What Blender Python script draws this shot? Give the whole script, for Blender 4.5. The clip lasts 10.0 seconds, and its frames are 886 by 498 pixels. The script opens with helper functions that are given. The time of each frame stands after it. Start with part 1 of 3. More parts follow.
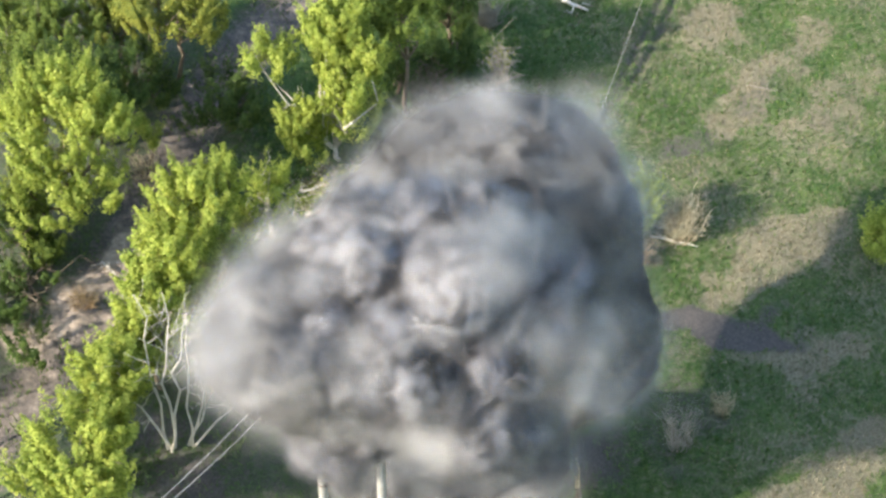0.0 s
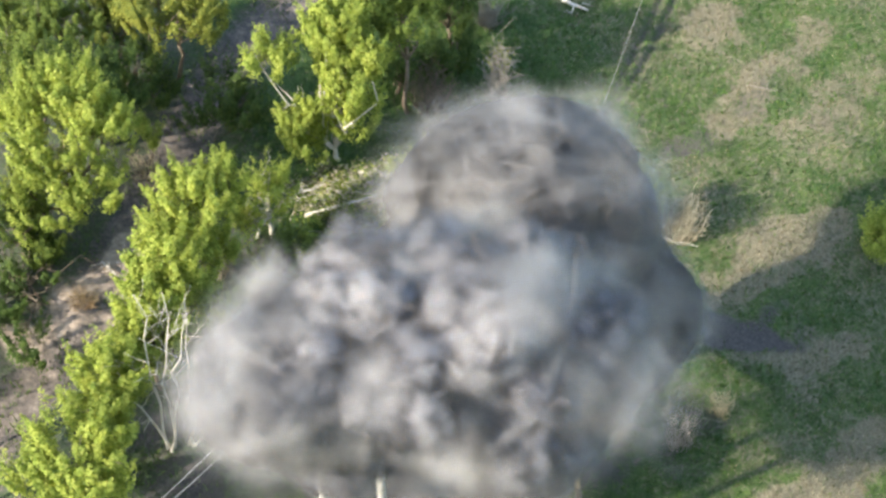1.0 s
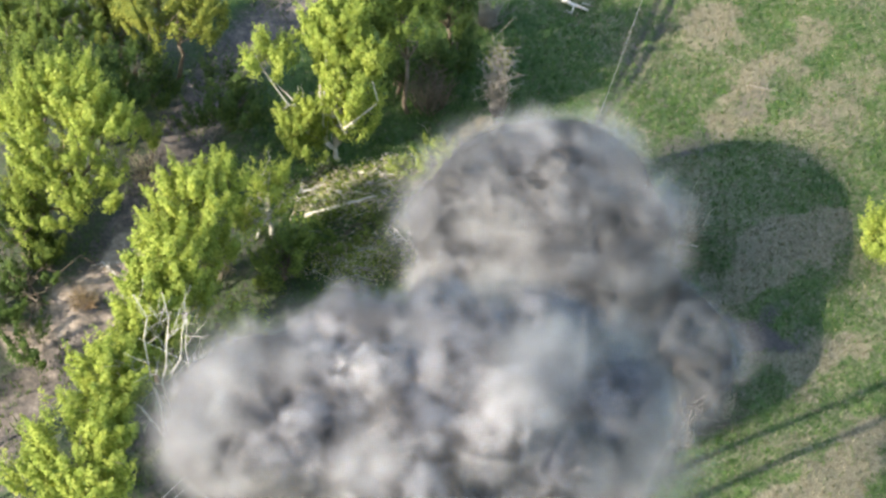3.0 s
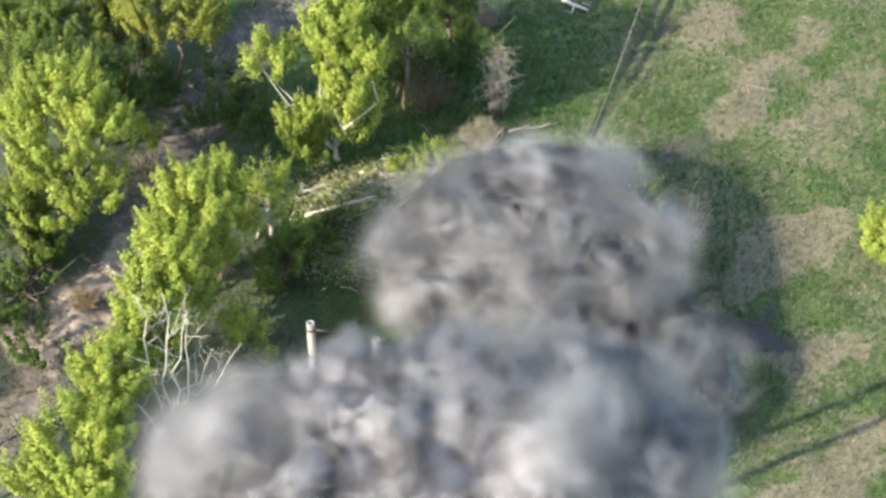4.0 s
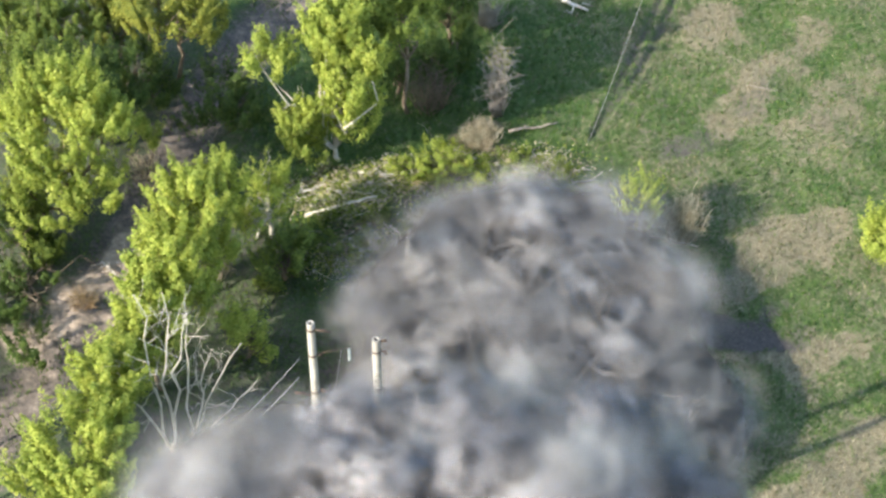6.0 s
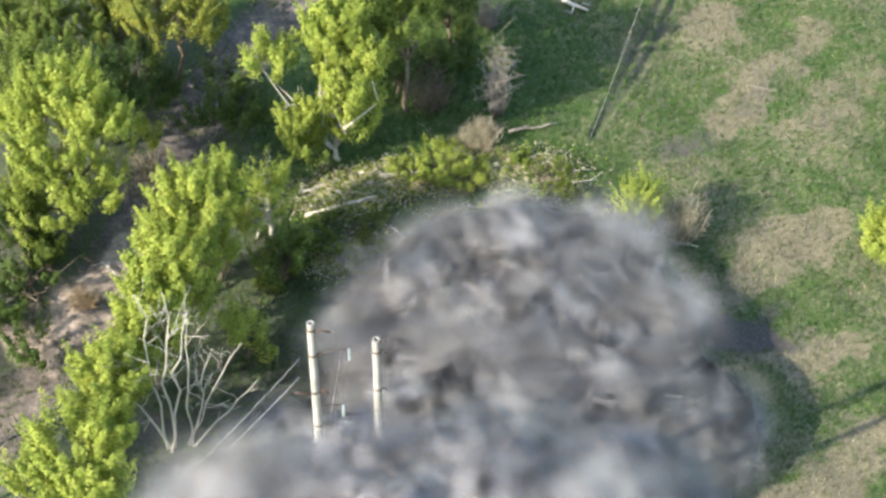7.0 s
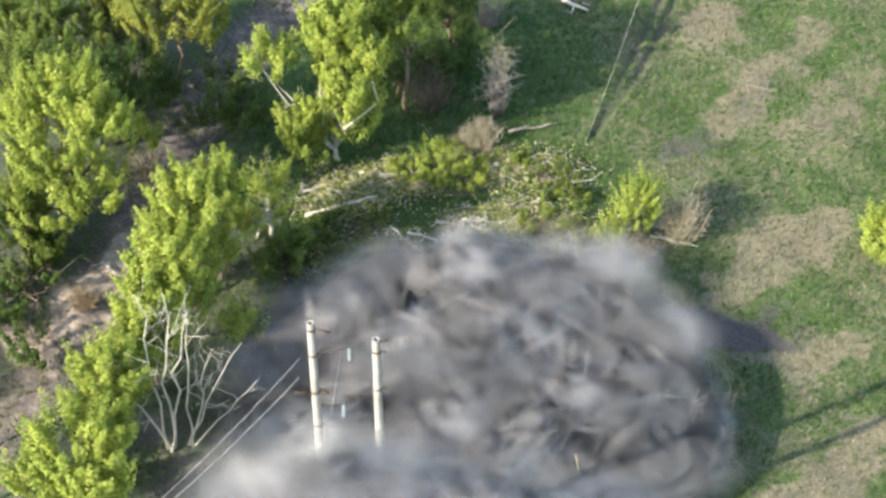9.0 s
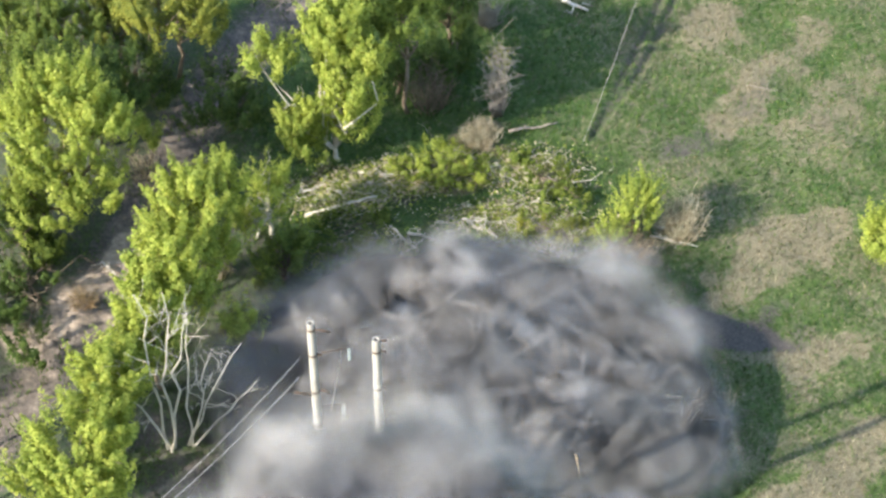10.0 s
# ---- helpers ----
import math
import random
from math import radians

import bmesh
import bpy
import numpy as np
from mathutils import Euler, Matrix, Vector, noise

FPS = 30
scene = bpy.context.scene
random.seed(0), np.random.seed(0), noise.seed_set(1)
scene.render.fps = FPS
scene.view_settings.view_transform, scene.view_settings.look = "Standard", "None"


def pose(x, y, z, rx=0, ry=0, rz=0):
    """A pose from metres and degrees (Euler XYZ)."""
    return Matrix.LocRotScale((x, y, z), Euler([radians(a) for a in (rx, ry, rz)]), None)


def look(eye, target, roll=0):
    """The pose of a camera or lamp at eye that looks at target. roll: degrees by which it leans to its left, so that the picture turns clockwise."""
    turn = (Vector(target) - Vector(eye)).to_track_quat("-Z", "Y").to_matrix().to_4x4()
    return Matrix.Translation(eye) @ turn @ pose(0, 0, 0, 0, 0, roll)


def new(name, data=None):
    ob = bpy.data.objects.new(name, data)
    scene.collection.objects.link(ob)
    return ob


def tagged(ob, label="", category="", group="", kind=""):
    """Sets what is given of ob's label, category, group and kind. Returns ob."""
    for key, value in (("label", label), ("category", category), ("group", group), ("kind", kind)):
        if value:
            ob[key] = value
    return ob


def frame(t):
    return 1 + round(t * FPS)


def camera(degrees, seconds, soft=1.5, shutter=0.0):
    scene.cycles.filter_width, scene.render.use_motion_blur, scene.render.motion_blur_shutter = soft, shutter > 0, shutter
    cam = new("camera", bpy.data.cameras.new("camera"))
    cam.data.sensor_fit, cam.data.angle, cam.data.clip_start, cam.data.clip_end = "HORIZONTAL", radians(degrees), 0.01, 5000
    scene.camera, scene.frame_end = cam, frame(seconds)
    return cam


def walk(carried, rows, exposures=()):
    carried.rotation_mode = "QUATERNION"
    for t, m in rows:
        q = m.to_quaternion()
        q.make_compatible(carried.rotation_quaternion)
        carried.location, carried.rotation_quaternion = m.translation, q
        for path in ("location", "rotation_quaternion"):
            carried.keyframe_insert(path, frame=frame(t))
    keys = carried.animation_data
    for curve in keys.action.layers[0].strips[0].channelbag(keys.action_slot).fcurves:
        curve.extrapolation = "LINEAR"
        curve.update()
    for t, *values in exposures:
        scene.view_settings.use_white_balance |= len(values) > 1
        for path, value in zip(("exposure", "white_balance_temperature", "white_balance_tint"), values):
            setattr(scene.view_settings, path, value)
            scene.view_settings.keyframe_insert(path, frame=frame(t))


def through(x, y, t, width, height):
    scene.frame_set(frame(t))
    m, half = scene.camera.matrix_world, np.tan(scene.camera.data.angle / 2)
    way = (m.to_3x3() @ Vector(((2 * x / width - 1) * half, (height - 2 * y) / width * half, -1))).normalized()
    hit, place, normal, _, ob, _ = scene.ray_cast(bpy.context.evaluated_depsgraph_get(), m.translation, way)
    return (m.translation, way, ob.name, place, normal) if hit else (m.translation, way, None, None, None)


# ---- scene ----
# ---------------------------------------------------------------- camera
cam = camera(25, 10.0, soft=2.8)
EYE = look((0, -53.53, 59.45), (0, 0, 0))
walk(cam, [(0, EYE), (10, EYE)])

# ---------------------------------------------------------------- light
SUN_EL, SUN_X, SUN_Y = radians(30), -0.891, -0.454
world = bpy.data.worlds.new("sky")
scene.world = world
world.use_nodes = True
wn = world.node_tree.nodes
sky = wn.new("ShaderNodeTexSky")
sky.sky_type = "NISHITA"
sky.sun_disc = False
sky.sun_elevation = SUN_EL
sky.sun_rotation = math.atan2(SUN_X, SUN_Y)
world.node_tree.links.new(sky.outputs[0], wn["Background"].inputs[0])
wn["Background"].inputs[1].default_value = 0.19
sun = new("sun", bpy.data.lights.new("sun", "SUN"))
sun.data.energy = 4.5
sun.data.angle = radians(0.6)
sun.data.color = (1.0, 0.945, 0.86)
sun.matrix_world = look((60 * SUN_X * math.cos(SUN_EL), 60 * SUN_Y * math.cos(SUN_EL), 60 * math.sin(SUN_EL)), (0, 0, 0))
scene.cycles.transparent_max_bounces = 64
scene.view_settings.exposure = 1.16

# ---------------------------------------------------------------- materials


def material(name, rough=0.85):
    m = bpy.data.materials.new(name)
    m.use_nodes = True
    b = m.node_tree.nodes["Principled BSDF"]
    b.inputs["Roughness"].default_value = rough
    b.inputs["Specular IOR Level"].default_value = 0.25
    return m, m.node_tree.nodes, m.node_tree.links, b


def ramp(nodes, links, source, stops):
    r = nodes.new("ShaderNodeValToRGB")
    e = r.color_ramp.elements
    while len(e) < len(stops):
        e.new(0.5)
    for k, (at, col) in enumerate(stops):
        e[k].position = at
        e[k].color = (*col, 1)
    links.new(source, r.inputs[0])
    return r.outputs[0]


def noise_node(nodes, links, scale, detail=4.0, rough=0.6, coords=None):
    n = nodes.new("ShaderNodeTexNoise")
    n.inputs["Scale"].default_value = scale
    n.inputs["Detail"].default_value = detail
    n.inputs["Roughness"].default_value = rough
    if coords is not None:
        links.new(coords, n.inputs["Vector"])
    return n.outputs[0]


def mix(nodes, links, fac, a, b, kind="MIX"):
    n = nodes.new("ShaderNodeMix")
    n.data_type = "RGBA"
    n.blend_type = kind
    for sock, value in ((0, fac), (6, a), (7, b)):
        if isinstance(value, (int, float)):
            n.inputs[sock].default_value = value
        elif isinstance(value, tuple):
            n.inputs[sock].default_value = (*value, 1)
        else:
            links.new(value, n.inputs[sock])
    return n.outputs[2]


def bump(nodes, links, height, shader, strength=0.5, distance=0.03):
    n = nodes.new("ShaderNodeBump")
    n.inputs["Strength"].default_value = strength
    n.inputs["Distance"].default_value = distance
    links.new(height, n.inputs["Height"])
    links.new(n.outputs[0], shader.inputs["Normal"])


def leaf_material(name, dark, mid, light, through=0.35):
    m, n, l, b = material(name, 0.6)
    geo = n.new("ShaderNodeNewGeometry")
    tc = n.new("ShaderNodeTexCoord")
    col = ramp(n, l, geo.outputs["Random Per Island"], [(0.0, dark), (0.5, mid), (1.0, light)])
    patch = ramp(n, l, noise_node(n, l, 0.9, 3, 0.6, tc.outputs["Object"]), [(0.35, (0.72, 0.78, 0.7)), (0.65, (1.15, 1.1, 1.0))])
    col = mix(n, l, 1.0, col, patch, "MULTIPLY")
    l.new(col, b.inputs["Base Color"])
    tr = n.new("ShaderNodeBsdfTranslucent")
    l.new(col, tr.inputs["Color"])
    ms = n.new("ShaderNodeMixShader")
    ms.inputs[0].default_value = through
    l.new(b.outputs[0], ms.inputs[1])
    l.new(tr.outputs[0], ms.inputs[2])
    l.new(ms.outputs[0], n["Material Output"].inputs[0])
    return m


def bark_material(name, dark, light, scale=9.0):
    m, n, l, b = material(name, 0.9)
    tc = n.new("ShaderNodeTexCoord")
    mp = n.new("ShaderNodeMapping")
    mp.inputs["Scale"].default_value = (1, 1, 0.25)
    l.new(tc.outputs["Object"], mp.inputs[0])
    h = noise_node(n, l, scale, 6, 0.65, mp.outputs[0])
    l.new(ramp(n, l, h, [(0.3, dark), (0.7, light)]), b.inputs["Base Color"])
    bump(n, l, h, b, 0.6, 0.02)
    return m


LEAF_LIME = leaf_material("lime_leaves", (0.22, 0.29, 0.05), (0.37, 0.43, 0.08), (0.52, 0.55, 0.13), 0.45)
LEAF_GREEN = leaf_material("green_leaves", (0.10, 0.145, 0.03), (0.18, 0.24, 0.045), (0.29, 0.34, 0.07), 0.4)
# darker copy of the green leaves: shade under the trees put into colour
LEAF_SHADED = leaf_material("shaded_leaves", (0.05, 0.09, 0.02), (0.09, 0.14, 0.03), (0.15, 0.20, 0.045))
LEAF_OLIVE = leaf_material("olive_leaves", (0.15, 0.18, 0.035), (0.27, 0.29, 0.05), (0.40, 0.40, 0.08))
LEAF_DRY = leaf_material("dry_stalks", (0.34, 0.28, 0.19), (0.52, 0.44, 0.32), (0.68, 0.60, 0.46), 0.25)
LEAF_TAN = leaf_material("dry_russet_grass", (0.28, 0.19, 0.11), (0.44, 0.31, 0.18), (0.58, 0.43, 0.27), 0.2)
GRASS = leaf_material("green_grass_blades", (0.046, 0.098, 0.022), (0.085, 0.16, 0.034), (0.155, 0.23, 0.058), 0.3)
STRAW = leaf_material("straw_blades", (0.16, 0.135, 0.085), (0.27, 0.23, 0.15), (0.41, 0.36, 0.25), 0.25)
BARK = bark_material("grey_brown_bark", (0.10, 0.075, 0.05), (0.24, 0.19, 0.13))
PALE_BARK = bark_material("bleached_bark", (0.42, 0.37, 0.28), (0.72, 0.66, 0.54))
GREY_TWIG = bark_material("grey_twigs", (0.20, 0.17, 0.135), (0.38, 0.33, 0.27))
SPLIT_WOOD = bark_material("split_wood", (0.42, 0.30, 0.15), (0.72, 0.56, 0.33))
CHAR = bark_material("charred_wood", (0.02, 0.018, 0.016), (0.07, 0.06, 0.05))


def concrete_material():
    m, n, l, b = material("weathered_concrete", 0.9)
    tc = n.new("ShaderNodeTexCoord")
    big = noise_node(n, l, 1.3, 5, 0.65, tc.outputs["Object"])
    fine = noise_node(n, l, 22, 4, 0.6, tc.outputs["Object"])
    a = ramp(n, l, big, [(0.3, (0.27, 0.25, 0.21)), (0.62, (0.42, 0.395, 0.34))])
    f = ramp(n, l, fine, [(0.3, (0.8, 0.8, 0.8)), (0.6, (1.05, 1.05, 1.05))])
    l.new(mix(n, l, 1.0, a, f, "MULTIPLY"), b.inputs["Base Color"])
    bump(n, l, fine, b, 0.4, 0.01)
    return m


def metal_material(name, col, rust):
    m, n, l, b = material(name, 0.6)
    tc = n.new("ShaderNodeTexCoord")
    f = noise_node(n, l, 14, 5, 0.6, tc.outputs["Object"])
    l.new(ramp(n, l, f, [(0.35, col), (0.68, rust)]), b.inputs["Base Color"])
    b.inputs["Metallic"].default_value = 0.45
    return m


def glass_material():
    m, n, l, b = material("insulator_glass", 0.15)
    b.inputs["Base Color"].default_value = (0.45, 0.52, 0.50, 1)
    b.inputs["Transmission Weight"].default_value = 0.35
    b.inputs["Specular IOR Level"].default_value = 0.5
    return m


CONCRETE = concrete_material()
STEEL = metal_material("rusted_steel", (0.09, 0.08, 0.07), (0.17, 0.10, 0.06))
WIRE = metal_material("aluminium_wire", (0.50, 0.49, 0.46), (0.36, 0.34, 0.31))
GLASS = glass_material()


def smoke_material(name, density, tones, through):
    m, n, l, b = material(name, 1.0)
    info = n.new("ShaderNodeObjectInfo")
    tone = ramp(n, l, info.outputs["Random"], [(k / 2, c) for k, c in enumerate(tones)])
    df = n.new("ShaderNodeBsdfDiffuse")
    l.new(tone, df.inputs[0])
    tr = n.new("ShaderNodeBsdfTranslucent")
    l.new(tone, tr.inputs[0])
    ms = n.new("ShaderNodeMixShader")
    ms.inputs[0].default_value = through
    l.new(df.outputs[0], ms.inputs[1])
    l.new(tr.outputs[0], ms.inputs[2])
    uv = n.new("ShaderNodeUVMap")
    far = n.new("ShaderNodeVectorMath")
    far.operation = "LENGTH"
    l.new(uv.outputs[0], far.inputs[0])
    thin = n.new("ShaderNodeMapRange")
    thin.interpolation_type = "SMOOTHERSTEP"
    l.new(far.outputs["Value"], thin.inputs[0])
    thin.inputs[1].default_value, thin.inputs[2].default_value = 0.0, 0.86
    thin.inputs[3].default_value, thin.inputs[4].default_value = density, 0.0
    clear = n.new("ShaderNodeBsdfTransparent")
    veil = n.new("ShaderNodeMixShader")
    l.new(thin.outputs[0], veil.inputs[0])
    l.new(clear.outputs[0], veil.inputs[1])
    l.new(ms.outputs[0], veil.inputs[2])
    l.new(veil.outputs[0], n["Material Output"].inputs[0])
    return m


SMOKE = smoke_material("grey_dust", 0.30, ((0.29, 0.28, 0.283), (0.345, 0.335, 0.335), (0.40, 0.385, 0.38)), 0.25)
# paler dust: tones raised to put back light the low cloud loses to shade
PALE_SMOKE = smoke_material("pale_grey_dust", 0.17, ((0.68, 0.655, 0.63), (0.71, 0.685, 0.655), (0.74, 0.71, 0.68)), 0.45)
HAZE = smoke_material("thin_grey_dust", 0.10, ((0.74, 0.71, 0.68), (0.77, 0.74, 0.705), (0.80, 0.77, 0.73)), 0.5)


def ground_material():
    m, n, l, b = material("meadow_soil", 0.95)
    at = n.new("ShaderNodeAttribute")
    at.attribute_name = "cover"
    sep = n.new("ShaderNodeSeparateColor")
    l.new(at.outputs["Color"], sep.inputs[0])
    tc = n.new("ShaderNodeTexCoord")
    o = tc.outputs["Object"]
    big = noise_node(n, l, 0.45, 5, 0.6, o)
    midn = noise_node(n, l, 2.2, 5, 0.7, o)
    fine = noise_node(n, l, 11, 5, 0.75, o)
    grit = noise_node(n, l, 6.5, 3, 0.7, o)
    green = ramp(n, l, fine, [(0.3, (0.028, 0.055, 0.018)), (0.52, (0.072, 0.122, 0.033)), (0.75, (0.145, 0.19, 0.068))])
    green = mix(n, l, 1.0, green, ramp(n, l, big, [(0.3, (0.75, 0.85, 0.8)), (0.7, (1.2, 1.1, 1.0))]), "MULTIPLY")
    dry = ramp(n, l, fine, [(0.28, (0.11, 0.095, 0.055)), (0.5, (0.22, 0.19, 0.115)), (0.72, (0.38, 0.33, 0.215))])
    # soil kept dark and grey, partly to carry the shade of the wood
    soil = ramp(n, l, fine, [(0.28, (0.05, 0.045, 0.04)), (0.52, (0.10, 0.087, 0.075)), (0.8, (0.19, 0.16, 0.135))])
    # path tones raised to hold the sunlit look of the pale patches
    path = ramp(n, l, midn, [(0.3, (0.17, 0.14, 0.11)), (0.5, (0.40, 0.31, 0.23)), (0.7, (0.60, 0.48, 0.36))])
    path = mix(n, l, 1.0, path, ramp(n, l, fine, [(0.3, (0.7, 0.7, 0.7)), (0.7, (1.15, 1.15, 1.15))]), "MULTIPLY")

    def edge(channel, spread):
        a = n.new("ShaderNodeMath")
        a.operation = "MULTIPLY_ADD"
        both = n.new("ShaderNodeMath")
        both.operation = "ADD"
        l.new(midn, both.inputs[0])
        l.new(grit, both.inputs[1])
        l.new(both.outputs[0], a.inputs[0])
        a.inputs[1].default_value = spread
        l.new(sep.outputs[channel], a.inputs[2])
        low = n.new("ShaderNodeMath")
        low.operation = "SUBTRACT"
        l.new(a.outputs[0], low.inputs[0])
        low.inputs[1].default_value = spread
        return ramp(n, l, low.outputs[0], [(0.06, (0, 0, 0)), (0.68, (1, 1, 1))])

    col = mix(n, l, edge(0, 1.3), green, dry)
    col = mix(n, l, edge(1, 0.9), col, soil)
    col = mix(n, l, edge(2, 0.5), col, path)
    l.new(col, b.inputs["Base Color"])
    bump(n, l, fine, b, 0.8, 0.06)
    return m


GROUND = ground_material()

# ---------------------------------------------------------------- mesh helpers


def mesh_of(name, verts, faces, mat, smooth=False):
    me = bpy.data.meshes.new(name)
    verts = np.asarray(verts, dtype=np.float32)
    faces = np.asarray(faces, dtype=np.int32)
    k = faces.shape[1]
    me.vertices.add(len(verts))
    me.vertices.foreach_set("co", verts.ravel())
    me.loops.add(faces.size)
    me.loops.foreach_set("vertex_index", faces.ravel())
    me.polygons.add(len(faces))
    me.polygons.foreach_set("loop_start", np.arange(0, faces.size, k, dtype=np.int32))
    me.polygons.foreach_set("use_smooth", np.full(len(faces), smooth))
    me.update(calc_edges=True)
    me.materials.append(mat)
    return me


def part(name, me, parent=None, label=""):
    ob = new(name, me)
    ob.parent = parent
    return tagged(ob, label)


def thing(name, x, y, z, label, category, group=""):
    ob = new(name)
    ob.location = (x, y, z)
    return tagged(ob, label, category, group)


class Tubes:
    """Gathers tapered round tubes along bent lines."""

    def __init__(self, sides=6):
        self.v, self.f, self.sides, self.count = [], [], sides, 0

    def add(self, points, r0, r1):
        pts = [Vector(q) for q in points]
        n = len(pts)
        s = self.sides
        for k, q in enumerate(pts):
            d = (pts[min(k + 1, n - 1)] - pts[max(k - 1, 0)]).normalized()
            a = d.orthogonal().normalized()
            c = d.cross(a)
            r = r0 + (r1 - r0) * k / (n - 1)
            for j in range(s):
                w = 2 * math.pi * j / s
                self.v.append(q + (a * math.cos(w) + c * math.sin(w)) * r)
        o = self.count
        for k in range(n - 1):
            for j in range(s):
                j2 = (j + 1) % s
                self.f.append((o + k * s + j, o + k * s + j2, o + (k + 1) * s + j2, o + (k + 1) * s + j))
        for ring, flip in ((0, True), (n - 1, False)):
            for j in range(1, s - 1, 2):
                q = [o + ring * s, o + ring * s + j, o + ring * s + j + 1, o + ring * s + (j + 2) % s]
                self.f.append(tuple(q[::-1] if flip else q))
        self.count += n * s

    def mesh(self, name, mat):
        return mesh_of(name, [tuple(q) for q in self.v], self.f, mat, True)


def bent(rng, a, b, steps=4, wobble=0.12):
    """A crooked line from a to b."""
    a, b = Vector(a), Vector(b)
    size = (b - a).length
    out = []
    for k in range(steps + 1):
        u = k / steps
        q = a.lerp(b, u)
        if 0 < k < steps:
            q += Vector(rng.normal(0, 1, 3)) * wobble * size / steps
        out.append(q)
    return out


def leaf_cards(rng, centres, normals, length, width):
    """Folded rhombic leaves: four corners each."""
    n = len(centres)
    normals = normals / np.maximum(np.linalg.norm(normals, axis=1, keepdims=True), 1e-6)
    t = rng.normal(size=(n, 3))
    t -= normals * (t * normals).sum(1, keepdims=True)
    t /= np.linalg.norm(t, axis=1, keepdims=True)
    s = np.cross(normals, t)
    size = rng.uniform(0.7, 1.3, (n, 1))
    lt, ws = t * length * size * 0.5, s * width * size * 0.5
    fold = normals * width * 0.25
    v = np.stack([centres - lt, centres + ws + fold, centres + lt, centres - ws + fold], 1).reshape(-1, 3)
    return v, np.arange(n * 4).reshape(-1, 4)


def crown_points(rng, blobs, clumps, per, clump=(0.28, 0.5)):
    """Leaf places and facings: upright tufts over the outside of each (x, y, z, radius, half height)."""
    area = np.array([q[3] * (q[3] + q[4]) for q in blobs])
    share = np.maximum((clumps * area / area.sum()).astype(int), 4)
    cs, ns = [], []
    for (x, y, z, r, h), k in zip(blobs, share):
        d = rng.normal(size=(k, 3))
        d /= np.linalg.norm(d, axis=1, keepdims=True)
        d[:, 2] = np.where(d[:, 2] < -0.4, -d[:, 2], d[:, 2])
        rad = rng.uniform(0.55, 1.0, (k, 1)) ** 0.6 * rng.uniform(0.86, 1.12, (k, 1))
        centre = np.array([x, y, z]) + d * rad * np.array([r, r, h])
        for c, way in zip(centre, d):
            m = max(6, int(per * rng.uniform(0.5, 1.4)))
            wide = clump[0] * rng.uniform(0.7, 1.4)
            tall = clump[1] * rng.uniform(0.7, 1.4)
            off = rng.normal(size=(m, 3))
            off *= rng.uniform(0.1, 1.1, (m, 1)) ** 0.7 / np.linalg.norm(off, axis=1, keepdims=True)
            off[:, :2] *= np.clip(0.85 - 0.45 * off[:, 2:3], 0.25, 1.2)
            lean = np.array([way[0], way[1], 1.2]) * off[:, 2:3] * tall
            q = c + np.column_stack([off[:, 0] * wide, off[:, 1] * wide, np.zeros(m)]) + lean * np.array([0.5, 0.5, 0.8])
            cs.append(q)
            ns.append(way * 0.7 + off * 1.2 + rng.normal(size=(m, 3)) * 0.3 + np.array([0, 0, 0.3]))
    return np.concatenate(cs), np.concatenate(ns)


def tree(seed, name, x, y, blobs, mat, clumps, label, category="tree", per=150, leaf=0.085, trunk=0.11, limbs=7, bark=None, group="", clump=(0.27, 0.8)):
    """A leafy tree: blobs in its own space, standing at x, y."""
    rng = np.random.default_rng(seed)
    bark = bark or BARK
    ob = thing(name, x, y, height(x, y) - 0.05, label, category, group)
    low = min(q[2] - q[4] * 0.6 for q in blobs)
    mid = np.mean([q[:3] for q in blobs], axis=0)
    fork = Vector((mid[0] * 0.4, mid[1] * 0.4, max(0.4, low * 0.8)))
    t = Tubes(7)
    t.add(bent(rng, (0, 0, -0.2), fork, 4, 0.2), trunk, trunk * 0.75)
    part("trunk", t.mesh("trunk", bark), ob)
    for k in range(limbs):
        bx, by, bz, r, h = blobs[k % len(blobs)]
        d = rng.normal(size=3)
        end = (bx + d[0] * r * 0.45, by + d[1] * r * 0.45, bz + abs(d[2]) * h * 0.4)
        t = Tubes(5)
        line = bent(rng, fork, end, 5, 0.35)
        t.add(line, trunk * 0.6, trunk * 0.12)
        for j in range(4):
            a = line[2 + j % 3]
            t.add(bent(rng, a, a + Vector(rng.normal(size=3)) * r * 0.4 + Vector((0, 0, r * 0.3)), 3, 0.4), trunk * 0.22, trunk * 0.06)
        part("limb", t.mesh("limb", bark), ob)
    c, n = crown_points(rng, blobs, clumps, per, clump)
    c[:, 2] = np.maximum(c[:, 2], 0.06)
    v, f = leaf_cards(rng, c, n, leaf * 1.35, leaf)
    part("crown", mesh_of("crown", v, f, mat), ob)
    return ob


